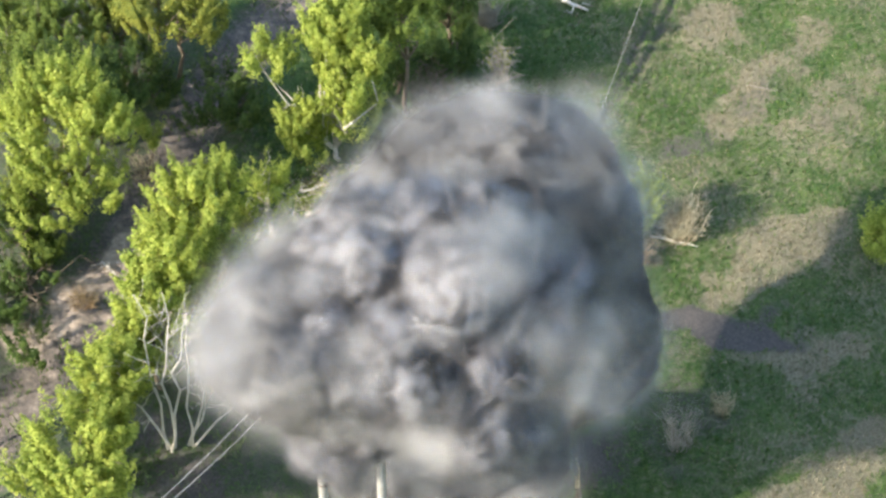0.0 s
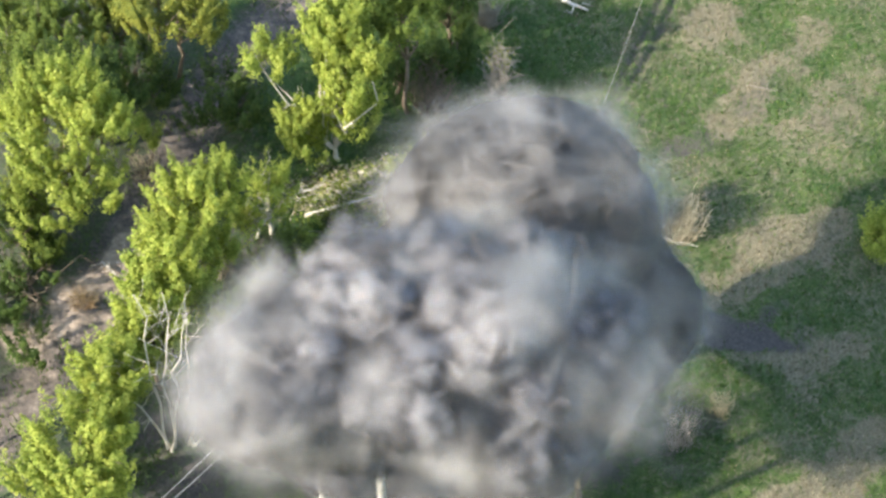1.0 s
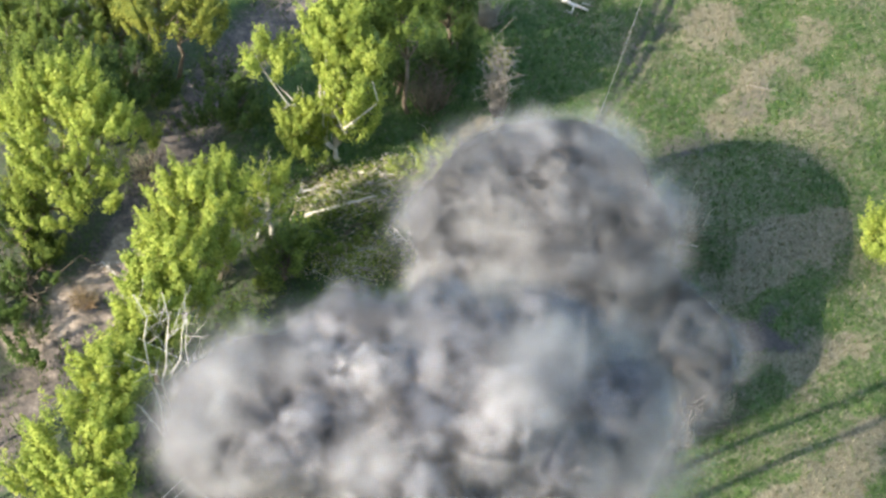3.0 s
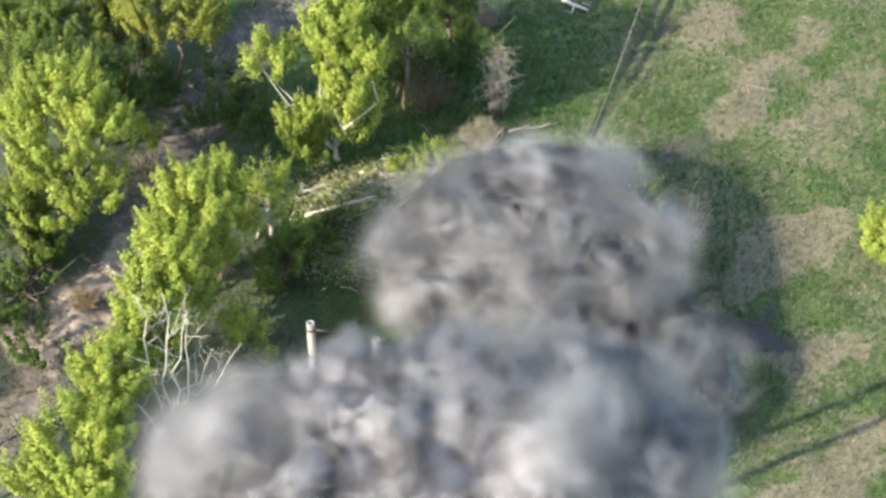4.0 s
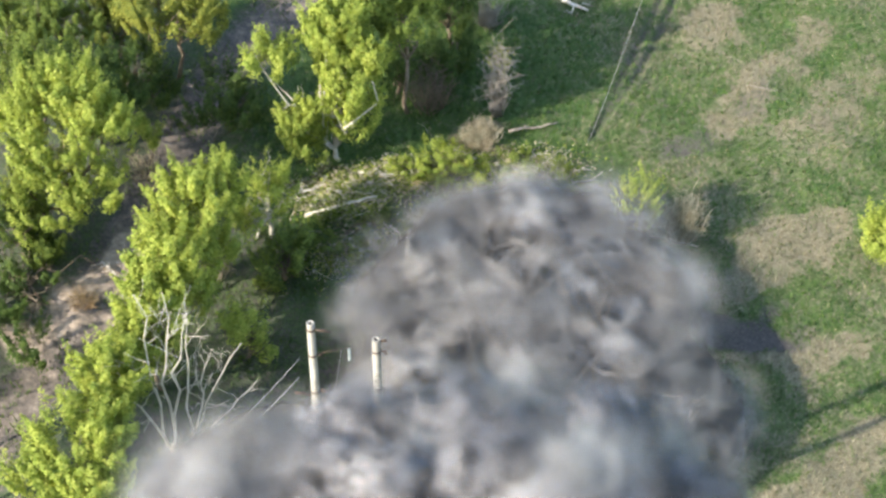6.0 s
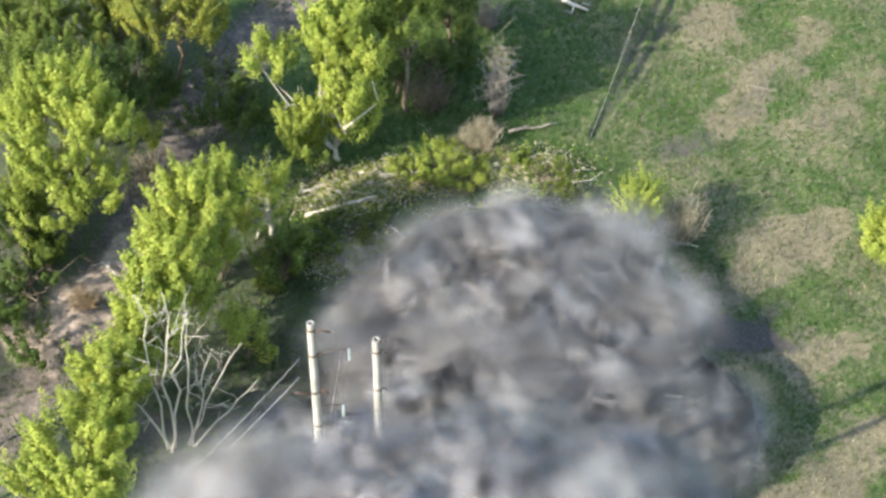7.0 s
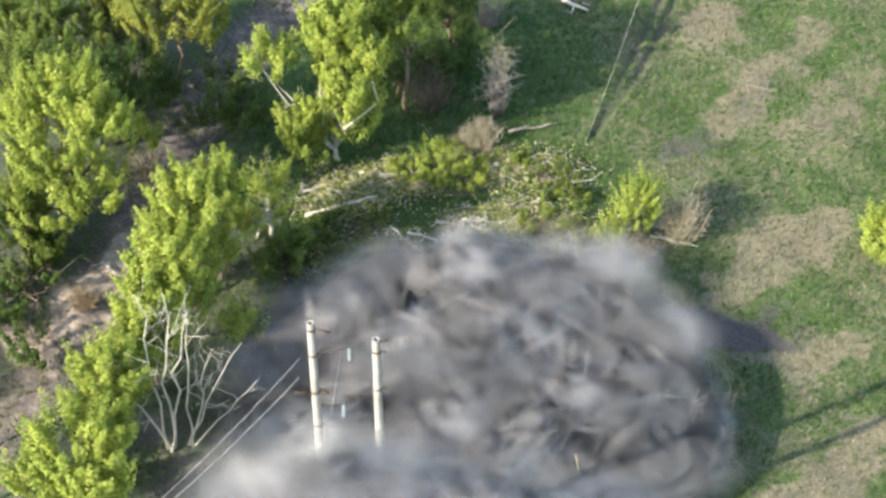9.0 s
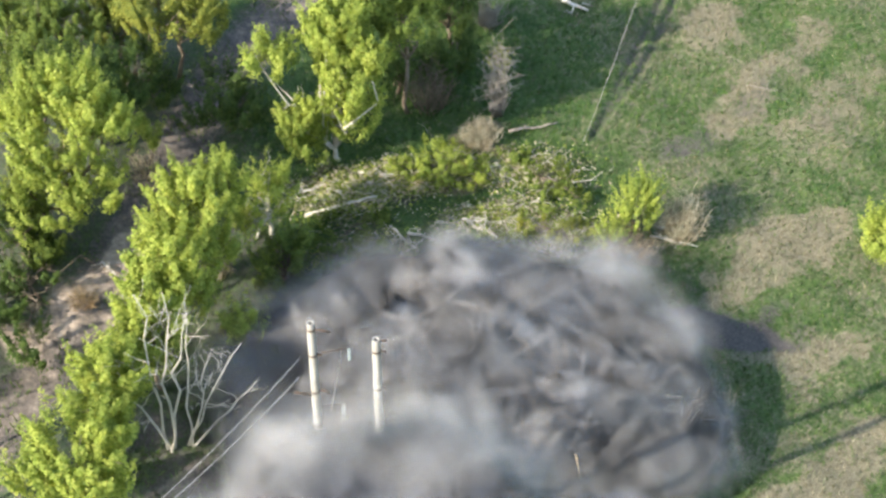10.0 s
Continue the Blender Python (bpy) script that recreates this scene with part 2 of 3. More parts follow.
def bare_tree(seed, name, x, y, tips, mat, label, category="tree", r=0.09, twigs=5, group="", fork=0.35):
    """A leafless tree: one stem to each tip (x, y, z in its own space), each with side twigs."""
    rng = np.random.default_rng(seed)
    ob = thing(name, x, y, height(x, y) - 0.05, label, category, group)
    for k, tip in enumerate(tips):
        t = Tubes(6)
        base = Vector((rng.uniform(-0.15, 0.15), rng.uniform(-0.15, 0.15), -0.1))
        tip = Vector(tip)
        line = bent(rng, base, tip, 7, 0.1)
        size = (tip - base).length
        t.add(line, r, r * 0.22)
        for j in range(twigs):
            u = fork + (0.95 - fork) * (j + rng.uniform(0, 0.8)) / twigs
            a = line[0].lerp(line[-1], u)
            near = min(line, key=lambda q: (q - a).length)
            spread = Vector(rng.normal(size=3))
            spread.z = abs(spread.z) * 0.8 + 0.4
            end = near + spread.normalized() * size * rng.uniform(0.12, 0.28)
            side = bent(rng, near, end, 4, 0.2)
            t.add(side, r * 0.4 * (1.2 - u), r * 0.1)
            for _ in range(2):
                q = side[rng.integers(1, 4)]
                w = Vector(rng.normal(size=3))
                w.z = abs(w.z)
                t.add(bent(rng, q, q + w.normalized() * size * 0.09, 2, 0.3), r * 0.14, r * 0.06)
        part("stem", t.mesh("stem", mat), ob)
    return ob


def twig_bush(seed, name, x, y, r, h, mat, count, label, thick=0.022, group="", category="shrub", lean=(0, 0)):
    """A bare shrub of many thin upright twigs."""
    rng = np.random.default_rng(seed)
    ob = thing(name, x, y, height(x, y) - 0.03, label, category, group)
    for piece in range(3):
        t = Tubes(4)
        for _ in range(count // 3):
            a = rng.uniform(0, 2 * math.pi)
            q = math.sqrt(rng.uniform(0, 1))
            base = Vector((math.cos(a) * q * r * 0.45, math.sin(a) * q * r * 0.45, -0.05))
            top = Vector((math.cos(a) * q * r + lean[0], math.sin(a) * q * r + lean[1], h * rng.uniform(0.5, 1.1) * (1.15 - 0.4 * q)))
            line = bent(rng, base, top, 4, 0.25)
            t.add(line, thick, thick * 0.35)
            for _ in range(2):
                s = line[rng.integers(2, 5)]
                w = Vector(rng.normal(size=3))
                w.z = abs(w.z) * 0.7
                t.add([s, s + w.normalized() * h * 0.22], thick * 0.5, thick * 0.3)
        tagged(part("brush", t.mesh("brush", mat), ob), kind="stuff")
    return ob


# ---------------------------------------------------------------- ground

# dry grass, bare soil and track: x, y, half length, half width, turn in degrees, strength
DRY = [
    (12.30, 8.86, 2.4, 1.0, 60, 0.8), (11.99, 13.59, 1.6, 1.2, 70, 0.75), (13.94, 0.03, 2.4, 1.2, 10, 0.85),
    (14.48, -4.65, 2.4, 0.8, 10, 0.55), (14.70, -11.03, 4.0, 1.1, 25, 0.95), (16.91, 8.86, 2.5, 1.0, 40, 0.5),
    (-2.19, 3.48, 3.4, 0.9, 0, 0.95), (1.81, 6.28, 1.0, 0.5, 0, 0.7), (7.60, 0.03, 1.4, 0.6, 0, 0.8),
    (15.80, 11.73, 2.4, 0.7, 40, 0.6), (12.61, -1.77, 1.6, 0.6, 0, 0.6), (3.79, 1.26, 2.4, 0.8, 0, 0.9), (-3.67, -1.18, 1.6, 0.9, 0, 0.3),
]
BARE = [
    (10.45, -3.52, 3.0, 0.75, -5, 0.75), (9.63, 5.78, 1.6, 1.0, 50, 0.45), (8.24, -3.80, 1.6, 0.9, 0, 0.8), (-3.33, 2.52, 2.4, 0.7, 0, 0.75),
    (-0.08, -8.98, 6.0, 5.0, 0, 0.75), (9.00, -7.93, 2.2, 2.6, 20, 0.4), (-8.17, -0.88, 1.2, 2.4, 0, 0.5), (-9.62, -10.01, 2.4, 2.2, 0, 0.6),
    (-11.51, 6.11, 2.0, 3.0, -25, 0.5), (12.78, 8.86, 1.2, 0.6, 30, 0.35), (-15.55, -6.04, 3.0, 3.0, 0, 0.45),
]
TRACK = [(-17.66, -11.53), (-15.93, -7.93), (-14.40, -4.93), (-13.08, -1.18), (-12.02, 2.84), (-10.88, 7.13), (-9.24, 11.00), (-7.20, 14.35), (-4.81, 18.69)]
# pale earth on the track, with sunlit brightness painted into the patches
PALE_SUNLIT = [(-12.78, -0.88, 0.9, 1.6, 15, 1.0), (-13.96, -3.23, 0.8, 1.8, 15, 1.0), (-15.38, -4.93, 1.0, 1.0, 0, 0.95), (-12.37, 0.64, 0.5, 0.8, 0, 0.9)]
RUTS = [[(10.79, 15.90), (9.09, 11.73), (7.42, 8.51), (6.21, 6.28)], [(10.15, 15.90), (8.57, 12.10), (7.12, 8.51), (6.35, 6.62)]]


def patches(x, y, rows):
    out = np.zeros_like(x)
    for cx, cy, a, b, turn, s in rows:
        w = radians(turn)
        u = ((x - cx) * math.cos(w) + (y - cy) * math.sin(w)) / a
        v = (-(x - cx) * math.sin(w) + (y - cy) * math.cos(w)) / b
        out = np.maximum(out, s * np.clip(1.6 - (u * u + v * v), 0, 1))
    return out


def line_distance(x, y, line):
    best = np.full_like(x, 1e9)
    for (ax, ay), (bx, by) in zip(line[:-1], line[1:]):
        dx, dy = bx - ax, by - ay
        u = np.clip(((x - ax) * dx + (y - ay) * dy) / (dx * dx + dy * dy), 0, 1)
        best = np.minimum(best, np.hypot(x - ax - u * dx, y - ay - u * dy))
    return best


WAVES = [(0.31, 0.12, 0.4, 0.10), (-0.14, 0.42, 1.7, 0.08), (0.9, 0.55, 2.6, 0.04), (-0.75, 1.05, 0.2, 0.035), (1.9, -1.3, 1.1, 0.02), (2.3, 1.8, 3.0, 0.018)]


def relief(x, y):
    z = np.zeros_like(x)
    for a, b, c, s in WAVES:
        z = z + s * np.sin(a * x + b * y + c)
    near = np.clip(1.6 - np.hypot(x, y) / 60, 0, 1)
    d = line_distance(x, y, TRACK)
    z = z - 0.28 * np.exp(-(d / 1.5) ** 2) + 0.3 * np.exp(-((d - 2.6) / 0.8) ** 2)
    z = z + 0.45 * np.exp(-((x - TRACK[2][0] - 0.2) ** 2 / 0.8 + (y - TRACK[2][1] - 1.2) ** 2 / 3.0))
    for line in RUTS:
        d = line_distance(x, y, line)
        z = z - 0.10 * np.exp(-(d / 0.16) ** 2) + 0.05 * np.exp(-((d - 0.3) / 0.12) ** 2)
    return z * near


def height(x, y):
    return float(relief(np.array([float(x)]), np.array([float(y)]))[0])


def axis(lo, hi, step):
    mid = np.arange(lo, hi + step, step)
    out, far = [], step
    while sum(out) < 2600:
        far *= 1.35
        out.append(far)
    reach = np.cumsum(out)
    return np.concatenate([lo - reach[::-1], mid, mid[-1] + reach])


def lattice(x, y, size, seed):
    """Smooth value noise from 0 to 1 on a square lattice."""
    table = np.random.default_rng(seed).uniform(0, 1, (64, 64))
    x, y = x / size, y / size
    i, j = np.floor(x).astype(int), np.floor(y).astype(int)
    u, v = x - i, y - j
    u, v = u * u * (3 - 2 * u), v * v * (3 - 2 * v)
    i, j, i2, j2 = i % 64, j % 64, (i + 1) % 64, (j + 1) % 64
    return (table[i, j] * (1 - u) + table[i2, j] * u) * (1 - v) + (table[i, j2] * (1 - u) + table[i2, j2] * u) * v


def cover(x, y):
    wx = x + 2.2 * (lattice(x, y, 2.1, 1) - 0.5) + 1.1 * (lattice(x, y, 0.8, 2) - 0.5)
    wy = y + 2.2 * (lattice(x, y, 2.3, 3) - 0.5) + 1.1 * (lattice(x, y, 0.7, 4) - 0.5)
    mottle = 0.5 * lattice(x, y, 1.7, 5) + 0.3 * lattice(x, y, 0.6, 6) + 0.2 * lattice(x, y, 0.3, 7)
    field = np.clip((x - 4 + 0.2 * y) / 6, 0, 1)
    dry = patches(wx, wy, DRY) * (0.45 + 1.1 * mottle) + field * (0.15 + 0.85 * np.clip(mottle - 0.38, 0, 1))
    dry = np.clip(dry, 0, 1)
    bare = np.clip(patches(wx, wy, BARE) * (0.5 + 1.0 * mottle), 0, 1)
    d = line_distance(x, y, TRACK)
    path = np.clip(1.35 - d / 1.25, 0, 1) * 0.85
    pale = patches(wx, wy, PALE_SUNLIT)
    # dark soil over wood floor and track: tree shade painted into the cover
    left = np.clip((-x - 4 - 0.35 * y) / 4, 0, 1)
    bare = np.maximum(np.maximum(bare, left * 0.42), np.clip(1.5 - d / 1.4, 0, 1) * 0.9)
    for line in RUTS:
        bare = np.maximum(bare, 0.4 * np.clip(1.4 - line_distance(x, y, line) / 0.2, 0, 1))
    return dry, bare, np.maximum(path * 0.3, pale * 0.95)


def build_ground():
    gx, gy = axis(-27, 27, 0.16), axis(-26, 30, 0.16)
    x, y = np.meshgrid(gx, gy)
    xf, yf = x.ravel(), y.ravel()
    rng = np.random.default_rng(3)
    z = relief(xf, yf) + rng.normal(0, 0.012, xf.size) * (np.hypot(xf, yf) < 60)
    nx, ny = len(gx), len(gy)
    i = (np.arange(ny - 1)[:, None] * nx + np.arange(nx - 1)[None, :]).ravel()
    me = mesh_of("ground", np.column_stack([xf, yf, z]), np.column_stack([i, i + 1, i + nx + 1, i + nx]), GROUND, True)
    dry, bare, path = cover(xf, yf)
    at = me.color_attributes.new("cover", "FLOAT_COLOR", "POINT")
    at.data.foreach_set("color", np.column_stack([dry, bare, path, np.ones_like(dry)]).astype(np.float32).ravel())
    tagged(new("ground", me), "spring meadow with green grass, straw patches and bare soil", "ground", kind="structure")


build_ground()


def blades(seed, count, mat, name, label, want, tall, wide, box=(-22, 22, -20, 20)):
    """Grass: three-cornered blades, kept where want(dry, bare, path, chance) says so."""
    rng = np.random.default_rng(seed)
    x = rng.uniform(box[0], box[1], count)
    y = rng.uniform(box[2], box[3], count)
    tuft = rng.integers(0, 2, count) == 0
    x = np.where(tuft, np.round(x / 0.45) * 0.45 + np.sin(np.round(y / 0.45) * 12.9) * 0.3 + rng.normal(0, 0.09, count), x)
    y = np.where(tuft, np.round(y / 0.45) * 0.45 + np.sin(np.round(x / 0.45) * 7.3) * 0.3 + rng.normal(0, 0.09, count), y)
    keep = want(*cover(x, y), rng.uniform(0, 1, count), x, y)
    x, y = x[keep], y[keep]
    n = len(x)
    z = relief(x, y)
    a = rng.uniform(0, 2 * math.pi, n)
    h = tall * rng.uniform(0.5, 1.4, n)
    w = wide * rng.uniform(0.6, 1.3, n)
    base = np.column_stack([x, y, z - 0.02])
    side = np.column_stack([np.cos(a) * w, np.sin(a) * w, np.zeros(n)])
    tip = base + np.column_stack([rng.normal(0, 0.45, n) * h, rng.normal(0, 0.45, n) * h, h])
    v = np.stack([base - side, base + side, tip], 1).reshape(-1, 3)
    ob = new(name, mesh_of(name, v, np.arange(n * 3).reshape(-1, 3), mat))
    tagged(ob, label, "grass", kind="stuff")


blades(11, 260000, GRASS, "grass", "short green spring grass on the meadow",
       lambda d, b, p, c, x, y: (c > d * 0.8) & (c > b * 1.2) & (p < 0.2) & (x > -9 + 0.35 * y), 0.16, 0.022)
blades(12, 210000, STRAW, "dry_grass", "dry straw-coloured grass in patches on the meadow",
       lambda d, b, p, c, x, y: (c < d * 0.8 + 0.05) & (c > b * 1.0) & (p < 0.2) & (x > -9 + 0.35 * y), 0.17, 0.02)
blades(13, 60000, LEAF_SHADED, "undergrowth", "green weeds coloured dark for the shade under the trees",
       lambda d, b, p, c, x, y: (p < 0.3) & (x < -4 + 0.35 * y) & (np.sin(x * 1.7 + y) + np.sin(y * 2.1 - x) + c * 1.5 > 0.9), 0.28, 0.035)

# ---------------------------------------------------------------- trees and shrubs


def crown_tree(seed, centre, r, h, mat, clumps, label, name="tree", extra=(), **more):
    """A tree under a crown centred at a place in the world; extra: further blobs as (dx, dy, dz, r, h) from it."""
    x, y, z = centre
    g = height(x, y)
    blobs = [(0, 0, z - g, r, h)] + [(a, b, z - g + c, q, k) for a, b, c, q, k in extra]
    return tree(seed, name, x, y, blobs, mat, clumps, label, **more)


crown_tree(21, (-14.79, 1.50, 4.60), 2.7, 2.9, LEAF_LIME, 290, "broad bushy tree with bright green spring leaves beside the track",
           extra=[(-1.6, 0.6, 0.6, 1.6, 1.6), (1.5, -0.2, 0.9, 1.5, 1.5), (0.4, 0.8, 2.0, 1.6, 1.3), (-0.6, -1.6, -1.4, 1.9, 1.6), (1.2, -1.4, -1.2, 1.4, 1.2)], trunk=0.16)
crown_tree(22, (-11.25, 9.89, 3.60), 2.0, 1.7, LEAF_OLIVE, 90, "rounded tree with yellow-olive young leaves", extra=[(1.0, 0.4, -0.2, 1.3, 1.1), (-1.0, -0.3, 0.2, 1.2, 1.2)])
crown_tree(23, (-16.14, 10.52, 3.20), 2.0, 1.5, LEAF_GREEN, 80, "green bushy tree behind the tall one", extra=[(-2.0, 0.2, -0.2, 1.6, 1.4), (1.5, 0.2, -0.4, 1.2, 1.2)])
crown_tree(24, (-16.83, -0.40, 1.80), 1.5, 1.5, LEAF_GREEN, 60, "low green shrub at the foot of a tree", name="shrub", category="shrub", extra=[(1.1, -0.6, -0.5, 0.9, 0.9)])
crown_tree(25, (-9.13, 7.50, 1.30), 1.5, 1.1, LEAF_SHADED, 50, "dark green shrub in the shade", name="shrub", category="shrub", extra=[(0.9, -1.3, -0.1, 1.3, 1.1), (-0.8, -0.9, -0.3, 1.0, 0.9)])
crown_tree(26, (-13.42, 9.02, 1.50), 1.5, 1.3, LEAF_SHADED, 45, "dark shrub between two trees", name="shrub", category="shrub", extra=[(1.0, -0.8, -0.3, 1.1, 1.0)])

x6, y6 = -4.38, 4.95
tree(27, "tree", x6, y6, [(-2.5, 0.5, 5.3, 1.0, 0.95), (0.0, 1.2, 5.8, 1.3, 1.3), (0.9, 0.4, 3.7, 1.15, 1.9), (0.4, 1.6, 7.0, 1.1, 0.9), (-1.6, -0.3, 2.5, 0.95, 0.8), (-1.2, -0.2, 1.3, 1.0, 0.9), (1.3, 0.8, 5.4, 0.9, 1.1), (0.7, 0.4, 1.9, 0.9, 1.2), (0.1, 0.8, 4.6, 1.1, 1.2), (-0.7, 0.2, 3.2, 0.7, 0.8)],
     LEAF_LIME, 310, "tall slender tree with bright leaves and bare pale lower limbs", trunk=0.12, limbs=12, bark=PALE_BARK)
crown_tree(28, (-1.47, 7.78, 5.00), 1.4, 2.2, LEAF_GREEN, 100, "green tree behind the tall slender one", extra=[(-0.8, 0.8, 0.9, 1.2, 1.2), (0.6, 0.9, 0.8, 0.9, 1.0)])
crown_tree(29, (-2.02, 8.99, 1.20), 1.1, 1.0, LEAF_SHADED, 36, "dark shaded shrub under the trees", name="shrub", category="shrub", extra=[(0.9, 0.6, 0.2, 0.9, 0.9)])

crown_tree(30, (-9.29, -2.40, 4.80), 1.7, 2.1, LEAF_LIME, 170, "dense bright green tree in the row along the track", extra=[(0.9, 0.6, 0.4, 1.1, 1.5), (-0.9, -0.7, -1.2, 1.2, 1.8), (0.3, -0.2, -2.3, 1.4, 1.5)])
crown_tree(31, (-10.02, -5.09, 4.60), 1.5, 2.0, LEAF_LIME, 130, "dense bright green tree in the row along the track", extra=[(-0.7, -0.7, -0.6, 1.0, 1.5), (0.3, 0, -1.8, 1.2, 1.4)])
crown_tree(32, (-6.88, 0.71, 2.40), 1.0, 1.2, LEAF_LIME, 50, "thin yellow-green young tree with pale stems", extra=[(-0.6, -1.0, -0.4, 0.7, 0.8)], bark=PALE_BARK, per=85)
crown_tree(33, (-10.60, -7.15, 4.00), 1.2, 1.7, LEAF_LIME, 100, "bright green bushy tree in the row along the track", extra=[(-0.7, -0.9, -0.4, 0.9, 1.3), (0, 0, -1.6, 1.0, 1.2)])
crown_tree(34, (-11.77, -10.16, 4.20), 1.3, 1.8, LEAF_LIME, 110, "bright green bushy tree in the row along the track", extra=[(0.5, 0.9, -0.2, 0.8, 1.3), (0, 0, -1.8, 1.1, 1.2)])
crown_tree(35, (-12.32, -13.38, 4.60), 1.9, 2.0, LEAF_LIME, 180, "broad bright green tree in the row along the track", extra=[(-1.4, -0.8, -0.7, 1.0, 1.3), (1.0, 0.2, 0.0, 1.0, 1.4), (0.6, -1.2, -0.3, 1.3, 1.5), (0, -0.3, -2.0, 1.5, 1.4)])
crown_tree(36, (-7.41, -5.50, 1.70), 0.9, 1.0, LEAF_LIME, 36, "young yellow-green shrub beside bare stems", name="shrub", category="shrub", extra=[(0.5, -0.6, -0.5, 0.6, 0.7)], per=85)
crown_tree(37, (-6.28, -1.67, 0.90), 1.1, 0.8, LEAF_GREEN, 40, "low green shrub at the wood's edge", name="shrub", category="shrub", extra=[(0.3, 0.9, 0.1, 0.8, 0.7)])
crown_tree(38, (7.65, 0.64, 1.50), 0.95, 1.5, LEAF_LIME, 105, "upright yellow-green shrub alone on the meadow", name="shrub", category="shrub", extra=[(-0.9, -0.7, -0.7, 0.7, 0.7), (0.5, 0.9, 0.3, 0.5, 0.7)], trunk=0.06, clump=(0.15, 0.7), leaf=0.065, per=75)
crown_tree(39, (17.46, -0.27, 1.00), 0.8, 1.1, LEAF_LIME, 45, "small lime-green shrub alone on the meadow", name="shrub", category="shrub", trunk=0.05)
crown_tree(40, (2.36, 9.41, 1.30), 0.35, 1.0, LEAF_OLIVE, 14, "thin young shrub with few leaves", name="shrub", category="shrub", trunk=0.03, limbs=4, per=60)
crown_tree(41, (-16.04, -1.58, 0.80), 1.6, 0.7, LEAF_SHADED, 50, "low dark shrub beside the track", name="shrub", category="shrub", extra=[(-1.2, -2.0, 0, 1.4, 0.8), (0.2, -4.0, 0, 1.2, 0.7)])

# unseen trees added past the left edge, only to cast shade on the track
for k, (cx, cy, cz) in enumerate([(-18.59, -10.40, 4.50), (-17.52, -12.70, 4.00), (-20.77, -1.32, 5.00)]):
    crown_tree(42 + k, (cx, cy, cz), 2.1, 2.3, LEAF_GREEN, 90, "green tree added out of view to shade the track", extra=[(0.8, -1.0, -1.0, 1.4, 1.6)], per=85)

xb, yb = -9.99, -10.01
bare_tree(50, "bare_tree", xb, yb, [(-1.5, 0.3, 4.4), (-0.5, 0.6, 8.2), (0.5, 0.5, 8.4), (1.2, 0.4, 7.4)], PALE_BARK, "leafless pale tree with bleached forked stems", r=0.06, twigs=7)
xb, yb = -9.33, -9.76
bare_tree(51, "bare_tree", xb, yb, [(0.5, 0.5, 7.6), (2.3, 0.3, 5.6), (2.7, 0.2, 3.6), (1.2, 0.3, 5.0)], PALE_BARK, "leafless pale tree leaning over bare soil", r=0.05, twigs=6)
twig_bush(61, "bare_shrub", -18.16, 10.28, 0.7, 2.6, LEAF_DRY, 40, "leafless pale shrub behind a tree", thick=0.022)
twig_bush(62, "bare_shrub", -12.41, 4.45, 0.9, 0.9, LEAF_DRY, 50, "low dry twigs beside the track")
twig_bush(64, "dry_tussock", -13.97, -3.08, 0.7, 0.5, LEAF_TAN, 90, "dry grass tussock beside the track", category="grass")
crown_tree(65, (-12.14, 5.40, 1.20), 0.45, 0.9, LEAF_LIME, 16, "small lime-green sapling beside the track", name="shrub", category="shrub", trunk=0.04, limbs=4, per=70)
crown_tree(46, (-13.75, 5.75, 3.60), 1.6, 1.8, LEAF_SHADED, 70, "dark green tree in the shade of the wood", extra=[(-1.4, 0.2, 0.2, 1.4, 1.6), (0.8, -0.4, -0.8, 1.1, 1.2)])
crown_tree(47, (-16.74, 4.24, 4.40), 1.9, 2.0, LEAF_GREEN, 80, "green bushy tree in the wood", extra=[(0.9, 0.6, 0.3, 1.3, 1.4)])
crown_tree(66, (-17.70, 9.49, 3.00), 1.7, 1.5, LEAF_GREEN, 70, "green bushy tree behind the tall one", extra=[(1.2, 0.3, 0.2, 1.3, 1.2), (-1.2, 0.6, 0.2, 1.4, 1.3)])
crown_tree(67, (-14.05, 10.48, 2.60), 1.2, 1.3, LEAF_OLIVE, 45, "olive-green bushy tree in the wood", extra=[(0.6, 0.9, 0.5, 1.0, 1.0)])
# dark-leaved shrub and tree help fill a zone that is mostly shade
crown_tree(68, (0.15, 9.70, 1.20), 1.1, 1.0, LEAF_SHADED, 36, "dark shaded shrub under the trees", name="shrub", category="shrub", extra=[(0.7, 0.8, 0.1, 0.8, 0.8)])
crown_tree(69, (0.39, 11.75, 2.60), 1.2, 1.6, LEAF_SHADED, 50, "green tree coloured dark for the shade at the wood's edge", extra=[(-0.9, 0.4, 0.2, 1.0, 1.2)])
twig_bush(52, "bare_shrub", -8.91, -1.47, 0.7, 2.4, LEAF_DRY, 60, "leafless pinkish-grey shrub in the tree row")
twig_bush(53, "bare_shrub", 9.46, 0.64, 1.0, 2.1, LEAF_DRY, 105, "dry pale shrub with bare twigs on the meadow", lean=(0.3, 0.2))
twig_bush(54, "bare_shrub", 2.32, 7.6, 0.45, 4.2, GREY_TWIG, 54, "thin grey upright shrub at the meadow's edge")
twig_bush(55, "bare_shrub", 1.96, 13.41, 0.9, 1.5, GREY_TWIG, 90, "tangled grey leafless shrub")
# BARK in place of grey twigs: the shade is put into this shrub's colour
twig_bush(56, "bare_shrub", -0.58, 8.16, 1.3, 2.2, BARK, 90, "leafless shrub coloured dark for the shade")
twig_bush(57, "dry_tussock", 1.6, 6.0, 0.95, 1.0, LEAF_DRY, 200, "pale dry grass tussock", category="grass")
